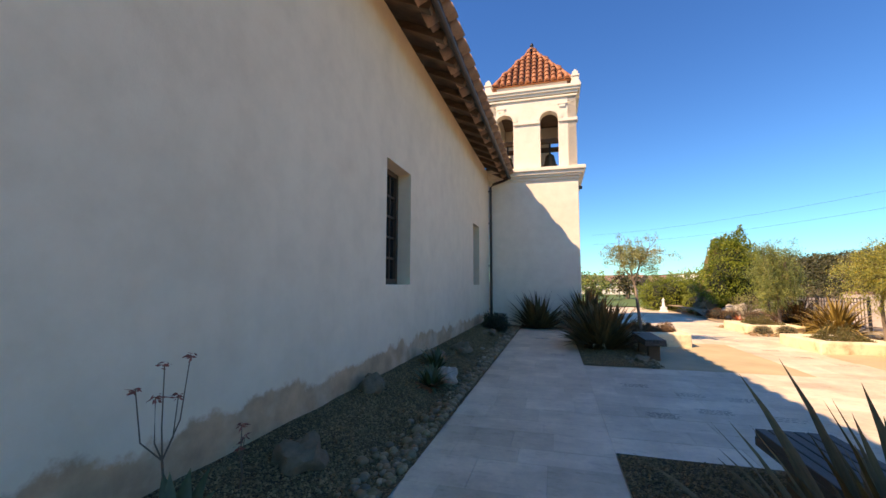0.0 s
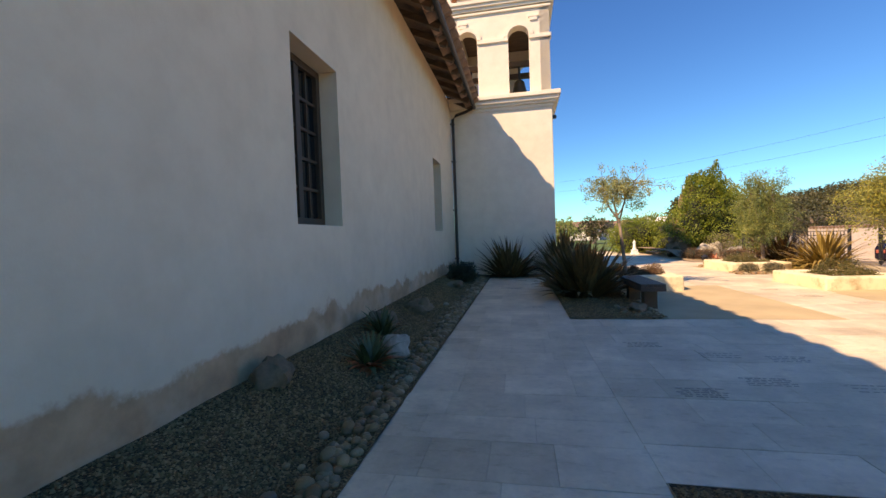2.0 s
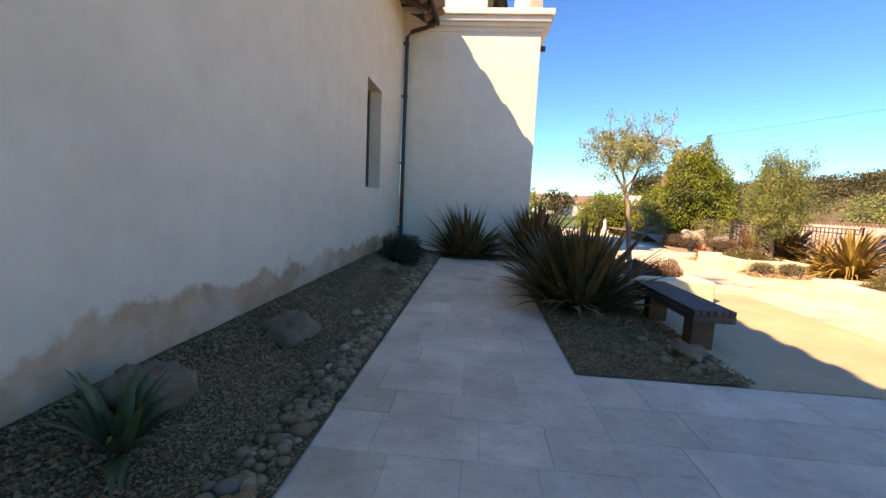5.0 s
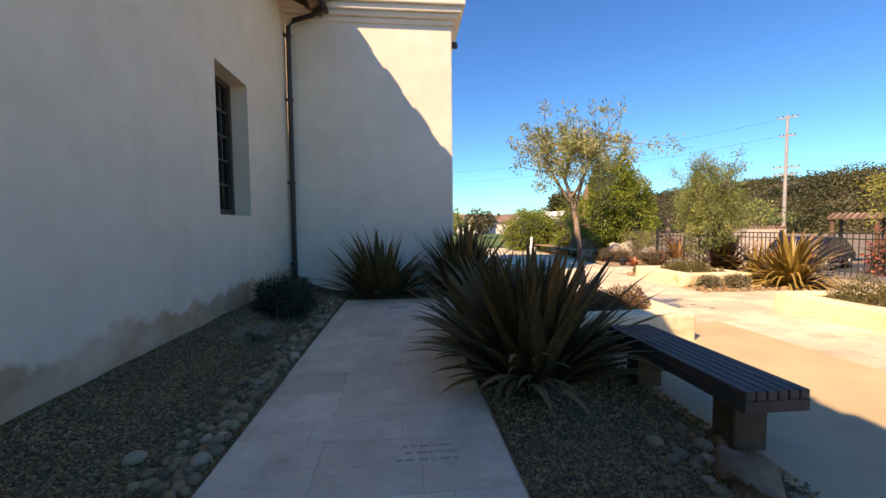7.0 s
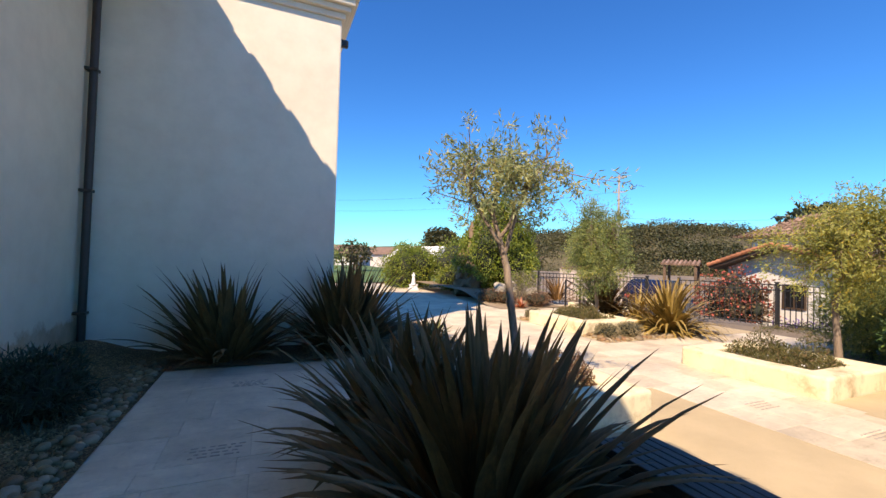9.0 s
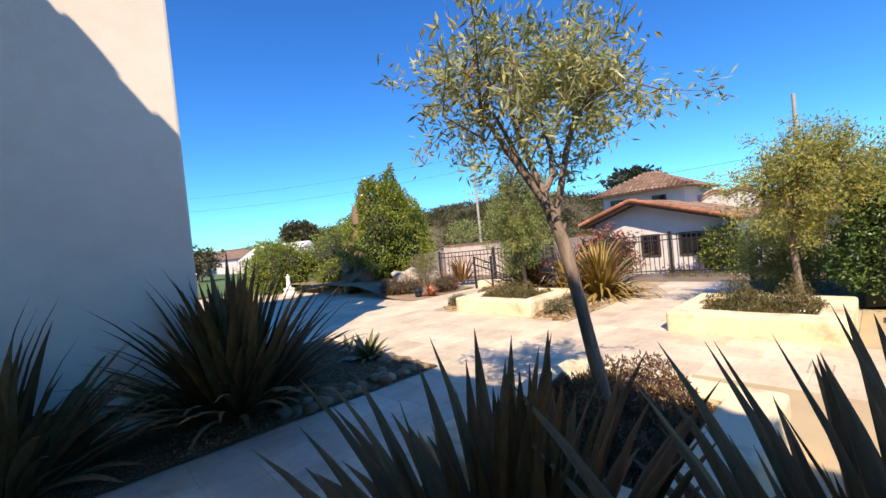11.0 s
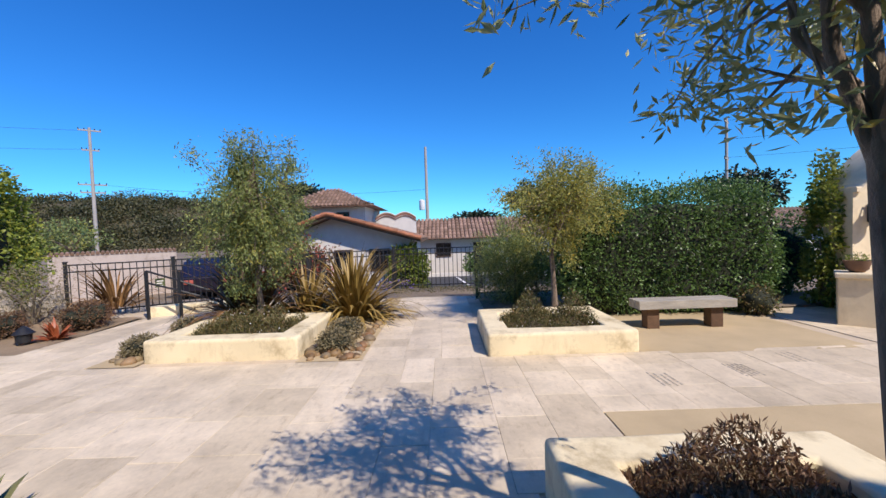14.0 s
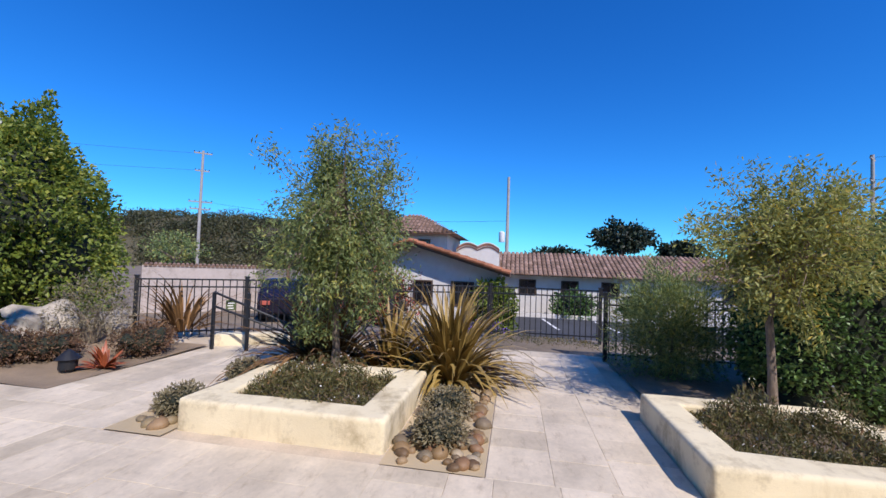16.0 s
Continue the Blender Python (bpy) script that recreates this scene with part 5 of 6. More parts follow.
def clay_pot(x, y, z):
    t = thing("plant_pot", "dark clay bowl with a small green plant", "pot", x, y, z)
    t.scale = (0.75, 0.75, 0.8)
    bm = bmesh.new()
    lathe(bm, [(0.1, 0), (0.16, 0.06), (0.2, 0.18), (0.21, 0.21), (0.18, 0.21), (0.16, 0.15), (0.02, 0.14)], sides=20)
    part("pot", bm, "clay_pot", t, soft=60)
    rng = np.random.default_rng(5)
    p, o = crown_points(rng, 220, np.array([0.16, 0.16, 0.09]), 4)
    part("foliage", leaf_mesh(p + np.array([0, 0, 0.24]), o, 0.05, 0.02, rng), "bush_leaf", t)


clay_pot(7.38, 9.45, 0.745)
shrub("climber", "yellow-green climber grown over the fountain shoulder", "climber", 8.62, 8.72, 0, (0.32, 0.3, 1.3), "lime_leaf", 101, 6500, (0.075, 0.045), 0.45, 0.2, gap=-0.3, core=False)
shrub("bush", "dark shaded bush between hedge and fountain", "bush", 10.0, 8.7, 0, (0.5, 1.1, 0.95), "hedge_leaf", 105, 6000, (0.07, 0.042), 0.3)
shrub("climber", "green climber behind the fountain gable", "climber", 8.75, 8.3, 1.35, (0.28, 0.5, 0.62), "lime_leaf", 103, 2600, (0.07, 0.04), 0.4, 0.2, core=False)
shrub("bush", "dark bush beyond the fountain", "bush", 8.8, 6.06, 0, (0.81, 1.08, 0.9), "hedge_leaf", 104, 4000, (0.08, 0.05), 0.3)


def ground_lantern(x, y):
    t = thing("garden_light", "small dark metal path light in the mulch", "lamp", x, y, 0.0)
    bm = bmesh.new()
    lathe(bm, [(0.07, -0.02), (0.07, 0.04), (0.1, 0.05), (0.1, 0.16), (0.14, 0.18), (0.05, 0.27), (0.01, 0.3)], sides=12)
    part("light_body", bm, "iron", t, soft=40)


ground_lantern(7.7, 21.75)


def spotlight(x, y, z):
    t = thing("garden_spotlight", "small dark metal spotlight in the planter", "lamp", x, y, z, 40)
    bm = bmesh.new()
    lathe(bm, [(0.035, -0.06), (0.045, -0.045), (0.055, 0.06), (0.045, 0.06), (0.035, 0.035)], sides=16)
    bmesh.ops.transform(bm, matrix=pose(0, 0, 0.16, 55, 0, 0), verts=bm.verts)
    part("lamp_head", bm, "copper", t, soft=40)
    part("stake", boxes((-0.012, 0.012, -0.012, 0.012, -0.1, 0.14)), "iron", t)


spotlight(3.05, 14.4, 0.26)


def fence_sign():
    t = thing("fence_sign", "small green sign plate tied to the iron fence", "sign", 10.56, 21.65, 0.6, -53)
    part("plate", boxes((-0.09, 0.09, -0.012, -0.004, -0.1, 0.1), bevel=0.002), "agave", t)
    part("lettering", boxes((-0.06, 0.06, -0.016, -0.012, 0.03, 0.05), (-0.06, 0.04, -0.016, -0.012, -0.02, 0.0), (-0.05, 0.05, -0.016, -0.012, -0.07, -0.05)), "statue", t)


fence_sign()


# ---- fences ----
def fence(points, height, label, gap=0.115):
    t = thing("fence", label, "fence")
    stake = boxes((-0.009, 0.009, -0.009, 0.009, 0, height - 0.03))
    me = finish(stake, "picket")
    me.materials.append(M["iron"])
    post = finish(boxes((-0.032, 0.032, -0.032, 0.032, -0.1, height + 0.05), (-0.042, 0.042, -0.042, 0.042, height + 0.05, height + 0.075)), "post")
    post.materials.append(M["iron"])
    for a, b in zip(points, points[1:]):
        d = Vector((b[0] - a[0], b[1] - a[1], 0))
        ln = d.length
        ang = math.degrees(math.atan2(d.y, d.x))
        z = lambda q: max(-0.25, ground_z(a[0] + d.x * q, a[1] + d.y * q)) + 0.03
        k = max(1, round(ln / 1.9))
        copies("post", post, t, [pose(a[0] + d.x * i / k, a[1] + d.y * i / k, z(i / k), 0, 0, ang) for i in range(k + 1)])
        k = max(2, int(ln / gap))
        copies("picket", me, t, [pose(a[0] + d.x * (i + 0.5) / k, a[1] + d.y * (i + 0.5) / k, z(0.5) + 0.04, 0, 0, ang) for i in range(k)])
        for h in (0.12, height - 0.14, height):
            bm = bmesh.new()
            box(bm, 0, ln, -0.018, 0.018, h - 0.014, h + 0.014, 0, pose(a[0], a[1], z(0.5), 0, 0, ang))
            part("rail", bm, "iron", t)


IRON = "black wrought iron fence with slim square pickets"
fence([(9.66, 22.89), (10.74, 21.45), (11.28, 19.56)], 1.1, IRON)
fence([(11.5, 18.66), (12.49, 16.68), (12.54, 14.34)], 1.1, IRON)
fence([(10.74, 14.61), (10.74, 10.38)], 1.1, IRON)


def handrail():
    t = thing("handrail", "black iron ramp handrail with sloping bars", "handrail")
    for x, y in ((9.42, 21.1), (9.48, 20.5), (9.75, 19.85)):
        part("post", boxes((x - 0.022, x + 0.022, y - 0.022, y + 0.022, -0.06, 0.95)), "iron", t)
    for z0, z1 in ((0.95, 0.42), (0.72, 0.26)):
        bm = bmesh.new()
        tube(bm, [(9.42, 21.1, z0), (9.48, 20.5, (z0 + z1) / 2 + 0.05), (9.75, 19.85, z1)], 0.02, 8)
        part("rail", bm, "iron", t)


handrail()


def ramp_wall():
    bm = bmesh.new()
    box(bm, 0, 2.0, -0.12, 0.12, -0.3, 0.2, 0.025, pose(9.75, 21.3, 0, 0, 0, -62))
    struct("wall_ramp", bm, "planter", "low cream plaster kerb wall beside the ramp", "wall", 40)


ramp_wall()


# ---- buildings beyond ----
BEYOND = Matrix.Translation((0.16, 1.2, 0.07)) @ Matrix.Scale(0.9, 4)  # the houses are drawn up at ten ninths of their size


def tiled_slope(x0, x1, y0, y1, z0, z1, along, name="roof_tiles", width=0.26):
    """Rows of barrel tiles on a slope; along 'x': it rises from x0 to x1, with the eave along y."""
    v, f = [], []
    if along == "x":
        k = max(1, int(abs(y1 - y0) / width))
        place = lambda u, s, h: (x0 + (x1 - x0) * s, y0 + (y1 - y0) * u, z0 + (z1 - z0) * s + h)
    else:
        k = max(1, int(abs(x1 - x0) / width))
        place = lambda u, s, h: (x0 + (x1 - x0) * u, y0 + (y1 - y0) * s, z0 + (z1 - z0) * s + h)
    rows = 7
    for i in range(k):
        for r in range(rows):
            b = len(v)
            for s, lift, wd in ((r / rows, 0.035, 0.47), ((r + 1) / rows + 0.015, 0.0, 0.4)):
                for q in range(5):
                    a = math.pi * q / 4
                    v.append(place((i + 0.5 - wd * math.cos(a)) / k, s, 0.085 * math.sin(a) + lift))
            for q in range(4):
                f.append((b + q, b + q + 1, b + q + 6, b + q + 5))
            f.append((b, b + 1, b + 2, b + 3, b + 4))
    return mesh_from(v, f, name)


def house_window(parent, x, y0, y1, z0, z1):
    w = part("window", boxes((x - 0.05, x + 0.03, y0, y0 + 0.07, z0, z1), (x - 0.05, x + 0.03, y1 - 0.07, y1, z0, z1), (x - 0.05, x + 0.03, y0 + 0.07, y1 - 0.07, z0, z0 + 0.07), (x - 0.05, x + 0.03, y0 + 0.07, y1 - 0.07, z1 - 0.07, z1), (x - 0.04, x + 0.02, (y0 + y1) / 2 - 0.025, (y0 + y1) / 2 + 0.025, z0 + 0.07, z1 - 0.07)), "window_wood", parent)
    part("pane", boxes((x - 0.015, x - 0.005, y0 + 0.06, y1 - 0.06, z0 + 0.06, z1 - 0.06)), "glass", w)


def gable_house():
    t = thing("house", "single-storey white plastered house with a red tiled gable", "house")
    t.matrix_world = BEYOND
    x0, x1 = 21.5, 29.0
    pk, le, ri = (21.3, 2.62), (24.1, 1.6), (16.8, 1.3)
    bm = bmesh.new()
    prism(bm, [(17.3, -1.4), (23.6, -1.4), (23.6, 1.62), (21.3, 2.45), (17.3, 1.3)], "x", x0 + 0.4, x1)
    part("wall", bm, "house", t)
    for name, a, b in (("roof", pk, le), ("roof", pk, ri)):
        bm = bmesh.new()
        prism(bm, [a, b, (b[0], b[1] - 0.12), (a[0], a[1] - 0.14)], "x", x0 - 0.35, x1)
        rf = part(name, bm, "timber", t)
        part("roof_tiles", tiled_slope(x0 - 0.4, x1, b[0], a[0], b[1], a[1], "y"), "old_tile", rf)
        bm = bmesh.new()
        k = 12
        for i in range(k):
            p, q = (a[0] + (b[0] - a[0]) * (i + o) / k for o in (0, 1.05))
            zp, zq = (a[1] + (b[1] - a[1]) * (i + o) / k for o in (0, 1.05))
            tube(bm, [(x0 - 0.4, p, zp + 0.07), (x0 - 0.4, q, zq + 0.1)], [0.085, 0.11], 8)
        part("rake_tile", bm, "terracotta", rf)
    house_window(t, x0 + 0.39, 18.4, 19.45, -0.2, 0.9)
    house_window(t, x0 + 0.39, 20.3, 21.2, -0.2, 0.9)


gable_house()


def upper_house():
    t = thing("house", "two-storey white plastered house with a low hipped tile roof", "house")
    t.matrix_world = BEYOND
    x0, x1, y0, y1, ze, zr = 26.5, 33.0, 19.9, 26.2, 3.42, 4.75
    part("wall", boxes((x0 + 0.7, x1, y0 + 0.7, y1 - 0.7, -1.4, ze)), "house", t)
    bm = bmesh.new()
    c = [bm.verts.new(p) for p in ((x0, y0, ze), (x1, y0, ze), (x1, y1, ze), (x0, y1, ze), (x0 + 2.6, y0 + 2.7, zr - 0.03), (x0 + 2.6, y1 - 2.7, zr - 0.03))]
    for q in ((0, 1, 4), (1, 2, 5, 4), (2, 3, 5), (3, 0, 4, 5), (3, 2, 1, 0)):
        bm.faces.new([c[i] for i in q])
    rf = part("roof", bm, "old_tile", t)
    # tile ribs on the slope that faces the court
    v, f = [], []
    k = 26
    for i in range(k):
        u = (i + 0.5) / k
        y = y0 + (y1 - y0) * u
        m = min(1.0, min(u, 1 - u) / 0.43)
        for r in range(6):
            s0, s1 = m * r / 6, m * (r + 1) / 6
            b = len(v)
            for s, wd, lift in ((s0, 0.115, 0.04), (s1, 0.1, 0.0)):
                for q in range(5):
                    a = math.pi * q / 4
                    v.append((x0 - 0.03 + 2.6 * s, y - wd * math.cos(a), ze + (zr - ze) * s + 0.08 * math.sin(a) + lift))
            f += [(b + q, b + q + 1, b + q + 6, b + q + 5) for q in range(4)]
    part("roof_tiles", mesh_from(v, f), "old_tile", rf)
    house_window(t, x0 + 0.69, 24.0, 25.0, 2.3, 3.1)
    house_window(t, x0 + 0.69, 21.6, 22.4, 2.5, 3.1)


upper_house()


def long_house():
    t = thing("house", "long low plastered range with a weathered tile roof", "house")
    t.matrix_world = BEYOND
    x0, x1, y0, y1 = 30.4, 37.0, -14.0, 19.6
    part("wall", boxes((x0 + 0.7, x1, y0 + 0.4, y1 - 0.2, -1.4, 1.25)), "house", t)
    bm = bmesh.new()
    prism(bm, [(x0, 1.12), (34.0, 2.62), (37.6, 1.12)], "y", y0, y1)
    rf = part("roof", bm, "timber", t)
    part("roof_tiles", tiled_slope(x0 - 0.05, 34.0, y0, y1, 1.14, 2.66, "x", width=0.3), "old_tile", rf)
    for a in (16.3, 13.6, 11.1, 7.5, 4.0, 0.5, -3.5):
        house_window(t, x0 + 0.69, a - 1.1, a, -0.15, 0.85)


long_house()


def scalloped_parapet():
    """A wavy parapet with stripes of tile."""
    t = thing("parapet", "cream scalloped parapet with striped tile edging", "parapet", 26.9, 18.3, 0.07)
    t.scale = (0.9, 0.9, 0.9)
    def wave(u):
        return 2.75 + 0.28 * abs(math.sin((u + 1.4) * math.pi / 1.4 * 1.0)) + 0.12 * (1 - abs(u) / 1.4)
    us = [-1.4 + 2.8 * i / 36 for i in range(37)]
    for name, mat, d0, d1, dx in (("wall", "house", -4.1, 0.0, 0.0), ("tile_band", "terracotta", -0.13, -0.05, -0.04), ("tile_band", "clay_pot", -0.28, -0.2, -0.04), ("coping", "tower", 0.0, 0.06, -0.08)):
        bm = bmesh.new()
        back = 0.35 if name == "coping" else 0.3
        rings = [[bm.verts.new((x, u, z)) for x, z in ((dx, wave(u) + d0 if name != "wall" else -1.3), (dx, wave(u) + d1), (back, wave(u) + d1), (back, wave(u) + d0 if name != "wall" else -1.3))] for u in us]
        for p, q in zip(rings, rings[1:]):
            for i in range(4):
                bm.faces.new((p[i], p[(i + 1) % 4], q[(i + 1) % 4], q[i]))
        bm.faces.new(rings[0][::-1])
        bm.faces.new(rings[-1])
        part(name, bm, mat, t)


scalloped_parapet()


def garden_wall():
    t = thing("garden_wall", "faded whitish garden wall capped with clay tiles", "wall", 18.7, 26.6, 0.07, 128)
    t.scale = (0.9, 0.9, 0.9)
    part("wall", boxes((0.05, 4.4, -0.15, 0.15, -1.4, 1.2)), "old_wall", t)
    bm = bmesh.new()
    for i in range(27):
        x = 0.12 + i * 0.16
        tube(bm, [(x, -0.2, 1.2), (x, 0, 1.25 + 0.01 * lumps(i * 0.7, 0, 0, 4)), (x, 0.2, 1.2)], 0.07, 7)
    tagged(part("coping_tile", bm, "old_tile", t), kind="stuff")


garden_wall()


def carport():
    t = thing("carport", "small open shelter with a clay tile roof on timber posts", "shelter", 22.57, 26.76, -1.1, -60)
    t.scale = (0.9, 0.9, 0.9)
    bm = bmesh.new()
    prism(bm, [(-1.1, 2.9), (0, 3.12), (1.1, 2.9), (1.1, 2.97), (0, 3.2), (-1.1, 2.97)], "x", -1.0, 1.1)
    part("roof", bm, "timber", t)
    bm = bmesh.new()
    for i in range(9):
        x = -0.95 + i * 0.245
        for s in (-1, 1):
            tube(bm, [(x, 0, 3.22), (x, s * 1.16, 2.98)], 0.075, 7)
    tagged(part("roof_tiles", bm, "old_tile", t), kind="stuff")
    for x in (-0.8, 0.9):
        for y in (-0.95, 0.95):
            part("post", boxes((x - 0.08, x + 0.08, y - 0.08, y + 0.08, -0.1, 2.95), bevel=0.01), "timber", t)


carport()


def small_house(x, y, z, rz, w, d, h, rise, label, wall="house", roof="old_tile"):
    t = thing("house", label, "house", x, y, z, rz, group="far houses")
    part("wall", boxes((-w, w, -d, d, -1, h)), wall, t)
    bm = bmesh.new()
    prism(bm, [(-w - 0.4, h), (0, h + rise), (w + 0.4, h)], "y", -d - 0.4, d + 0.4)
    part("roof", bm, roof, t)
    for k in (-0.5, 0.3):
        part("window", boxes((-w * 0.6 * k - 0.5, -w * 0.6 * k + 0.5, -d - 0.05, -d + 0.02, h * 0.35, h * 0.75)), "glass", t)


small_house(14.8, 49.5, 0, 20, 1.7, 3, 1.5, 1.2, "far white house with a pale gable roof", "statue", "statue")
small_house(9.0, 82.0, 0, 65, 5, 7, 1.9, 1.5, "far house with an orange tile roof")
small_house(20.0, 95.0, 0, 75, 5, 8, 2.0, 1.6, "far house with an orange tile roof")


def car(x, y, z, rz):
    t = thing("car", "parked dark purple car beyond the fence", "car", x, y, z, rz)
    bm = bmesh.new()
    prism(bm, [(-2.1, 0.3), (2.1, 0.3), (2.15, 0.7), (1.5, 0.88), (0.8, 1.38), (-0.9, 1.42), (-1.8, 0.95), (-2.12, 0.85)], "y", -0.86, 0.86)
    bmesh.ops.bevel(bm, geom=bm.edges[:], offset=0.07, segments=3, affect="EDGES")
    part("body", bm, "car_paint", t, soft=45)
    for s in (-1, 1):
        bm = bmesh.new()
        prism(bm, [(-1.45, 0.95), (1.2, 0.92), (0.72, 1.3), (-0.85, 1.34)], "y", s * 0.865 - 0.01, s * 0.865 + 0.01)
        part("side_window", bm, "glass", t)
        for k in (-1.3, 1.3):
            bm = bmesh.new()
            bmesh.ops.create_cone(bm, cap_ends=True, segments=24, radius1=0.33, radius2=0.33, depth=0.22, matrix=pose(k, s * 0.78, 0.33, 90, 0, 0))
            wh = part("wheel", bm, "rubber", t, soft=40)
            bm = bmesh.new()
            bmesh.ops.create_cone(bm, cap_ends=True, segments=20, radius1=0.2, radius2=0.17, depth=0.24, matrix=pose(k, s * 0.79, 0.33, 90, 0, 0))
            part("rim", bm, "steel", wh, soft=40)
    bm = boxes((-2.16, -2.1, -0.75, -0.45, 0.62, 0.76), (-2.16, -2.1, 0.45, 0.75, 0.62, 0.76), bevel=0.015)
    part("tail_light", bm, "flower_red", t)


car(17.8, 24.6, ground_z(17.8, 24.6), 25)


# ---- poles and wires ----
def power_pole(x, y, top, arms, label, rz=0):
    t = thing("utility_pole", label, "utility pole", x, y, -1.3, rz, group="utility poles")
    bm = bmesh.new()
    tube(bm, [(0, 0, -0.3), (0, 0, top + 1.3)], [0.2, 0.13], 12)
    part("pole", bm, "pole_wood", t, soft=60)
    for z, w in arms:
        part("crossarm", boxes((-0.06, 0.06, -w, w, z + 1.3 - 0.07, z + 1.3 + 0.07), bevel=0.01), "pole_wood", t)
        for s in (-0.95, -0.45, 0.45, 0.95):
            bm = bmesh.new()
            lathe(bm, [(0.05, 0), (0.06, 0.08), (0.03, 0.16)], (0, s * w, z + 1.37), 8)
            part("insulator", bm, "iron", t)
    return t


power_pole(43.3, 51.1, 13.4, ((13.1, 0.9), (11.1, 0.7), (7.6, 1.15), (6.8, 1.0)), "tall pale timber utility pole with crossarms", 40)
p2 = power_pole(43.3, 16.95, 10.3, (), "slim bare timber utility pole with a transformer")
bm = bmesh.new()
lathe(bm, [(0.28, 0), (0.3, 0.05), (0.3, 0.95), (0.1, 1.05)], (-0.3, 0.5, 5.2), 14)
part("transformer", bm, "statue", p2, soft=50)
power_pole(45.4, -15.1, 12.7, ((12.3, 0.9), (10.3, 0.9), (8.4, 0.9)), "tall dark utility pole with three crossarms", 45)


def wire(a, b, sag, label="thin black overhead power cable"):
    bm = bmesh.new()
    pts = [Vector(a).lerp(Vector(b), i / 14) - Vector((0, 0, sag * 4 * (i / 14) * (1 - i / 14))) for i in range(15)]
    tube(bm, pts, 0.013, 5)
    tagged(part("power_cable", bm, "iron"), label, "cable", "power cables")


for z in (12.45, 10.45, 8.55):
    wire((45.4, -15.1, z), (24.0, -37.6, z - 0.4), 0.5)
for dz in (13.1, 11.2):
    wire((43.3, 51.1, dz), (8.0, 88.0, dz - 1.5), 1.0)
wire((43.3, 51.1, 7.7), (43.3, 16.95, 6.0), 0.8)


# ---- trees and hills beyond ----
def far_tree(name, label, x, y, z, size, lift, seed, n=2500, leaf=(0.5, 0.3), material="cypress_leaf", rough=0.45):
    rng = np.random.default_rng(seed)
    t = thing(name, label, "tree", x, y, z, group="far trees")
    bm = bmesh.new()
    tube(bm, [(0, 0, -0.4), (0.1, 0.05, lift * 0.6), (0, 0, lift + size[2] * 0.4)], [0.3, 0.22, 0.1], 9)
    for i in range(5):
        a = i * 1.3 + seed
        tube(bm, [(0, 0, lift * 0.7), (0.35 * size[0] * math.cos(a), 0.35 * size[1] * math.sin(a), lift), (0.7 * size[0] * math.cos(a), 0.7 * size[1] * math.sin(a), lift + 0.3 * size[2])], [0.14, 0.09, 0.03], 6)
    part("trunk", bm, "trunk", t)
    p, o = crown_points(rng, n, np.array(size), seed, shell=0.5, rough=rough, gap=-0.35)
    part("crown", leaf_mesh(p + np.array([0, 0, lift + size[2] * 0.4]), o, leaf[0], leaf[1], rng), material, t)


far_tree("cypress", "far dark flat-topped cypress tree", 55.96, 3.36, -1.0, (2.7, 3.24, 1.62), 5.94, 111, 3500)
far_tree("cypress", "far dark cypress tree behind the houses", 57.31, 10.65, -1.0, (1.8, 3.06, 0.99), 3.78, 112, 1800)
far_tree("cypress", "far dark cypress tree behind the houses", 55.06, -2.85, -1.0, (1.8, 2.25, 1.17), 4.50, 113, 1800)
far_tree("cypress", "far dark cypress tree behind the hedge", 46.06, -17.25, -1.0, (2.7, 4.14, 1.89), 5.22, 114, 3500)
far_tree("cypress", "far dark cypress tree behind the hedge", 39.76, -24.9, -1.0, (2.7, 3.6, 1.8), 4.68, 115, 2500)
far_tree("cypress", "far dark cypress tree behind the house roof", 51.64, 32.7, -1.0, (2.52, 2.88, 1.35), 7.02, 116, 2800)
far_tree("round_tree", "far round dark green tree", 25.2, 69.4, 0, (2.6, 2.6, 1.9), 3.6, 117, 3000, material="wood_leaf", rough=0.2)
far_tree("yellow_tree", "yellow-green tree beyond the shrubs", 12.4, 32.5, 0, (1.7, 1.6, 1.3), 1.6, 118, 3000, (0.2, 0.1), "lime_leaf")
for i, (x, y, s) in enumerate(((4.5, 47, 1.6), (8.5, 52, 1.8), (12, 44, 1.5), (3, 60, 2.2), (17, 60, 2.0), (30, 52, 2.4), (36, 47, 2.2))):
    far_tree("tree", "far scrubby tree beyond the playing field", x, y, 0, (s, s, s * 0.7), s * 0.7, 120 + i, 1500, (0.28, 0.16), "wood_leaf" if i % 2 else "olive_leaf")
shrub("vine", "green vine on the house wall", "climber", 19.55, 16.95, -1.2, (0.36, 0.9, 1.22), "bush_leaf", 131, 3200, (0.16, 0.1), 0.3)
shrub("red_shrub", "dark red flowering shrub before the house", "shrub", 18.52, 21.36, -1.0, (0.81, 1.35, 1.22), "rust_leaf", 132, 3500, (0.14, 0.08), 0.35, flowers=("flower_red", 900, 0.13))
shrub("violet_shrub", "violet flowering low shrub along the fence", "shrub", 14.38, 17.04, -0.8, (0.45, 0.99, 0.45), "groundcover", 133, 1800, (0.08, 0.03), 0.25, flowers=("flower_violet", 700, 0.06))
shrub("bush", "dark clipped bush in the car park", "bush", 26.53, 12.9, -1.25, (0.81, 1.17, 0.855), "hedge_leaf", 134, 1800, (0.2, 0.12), 0.3)
shrub("bush", "dark clipped bush in the car park", "bush", 26.71, 9.57, -1.25, (0.81, 0.81, 0.81), "hedge_leaf", 135, 1500, (0.2, 0.12), 0.3)
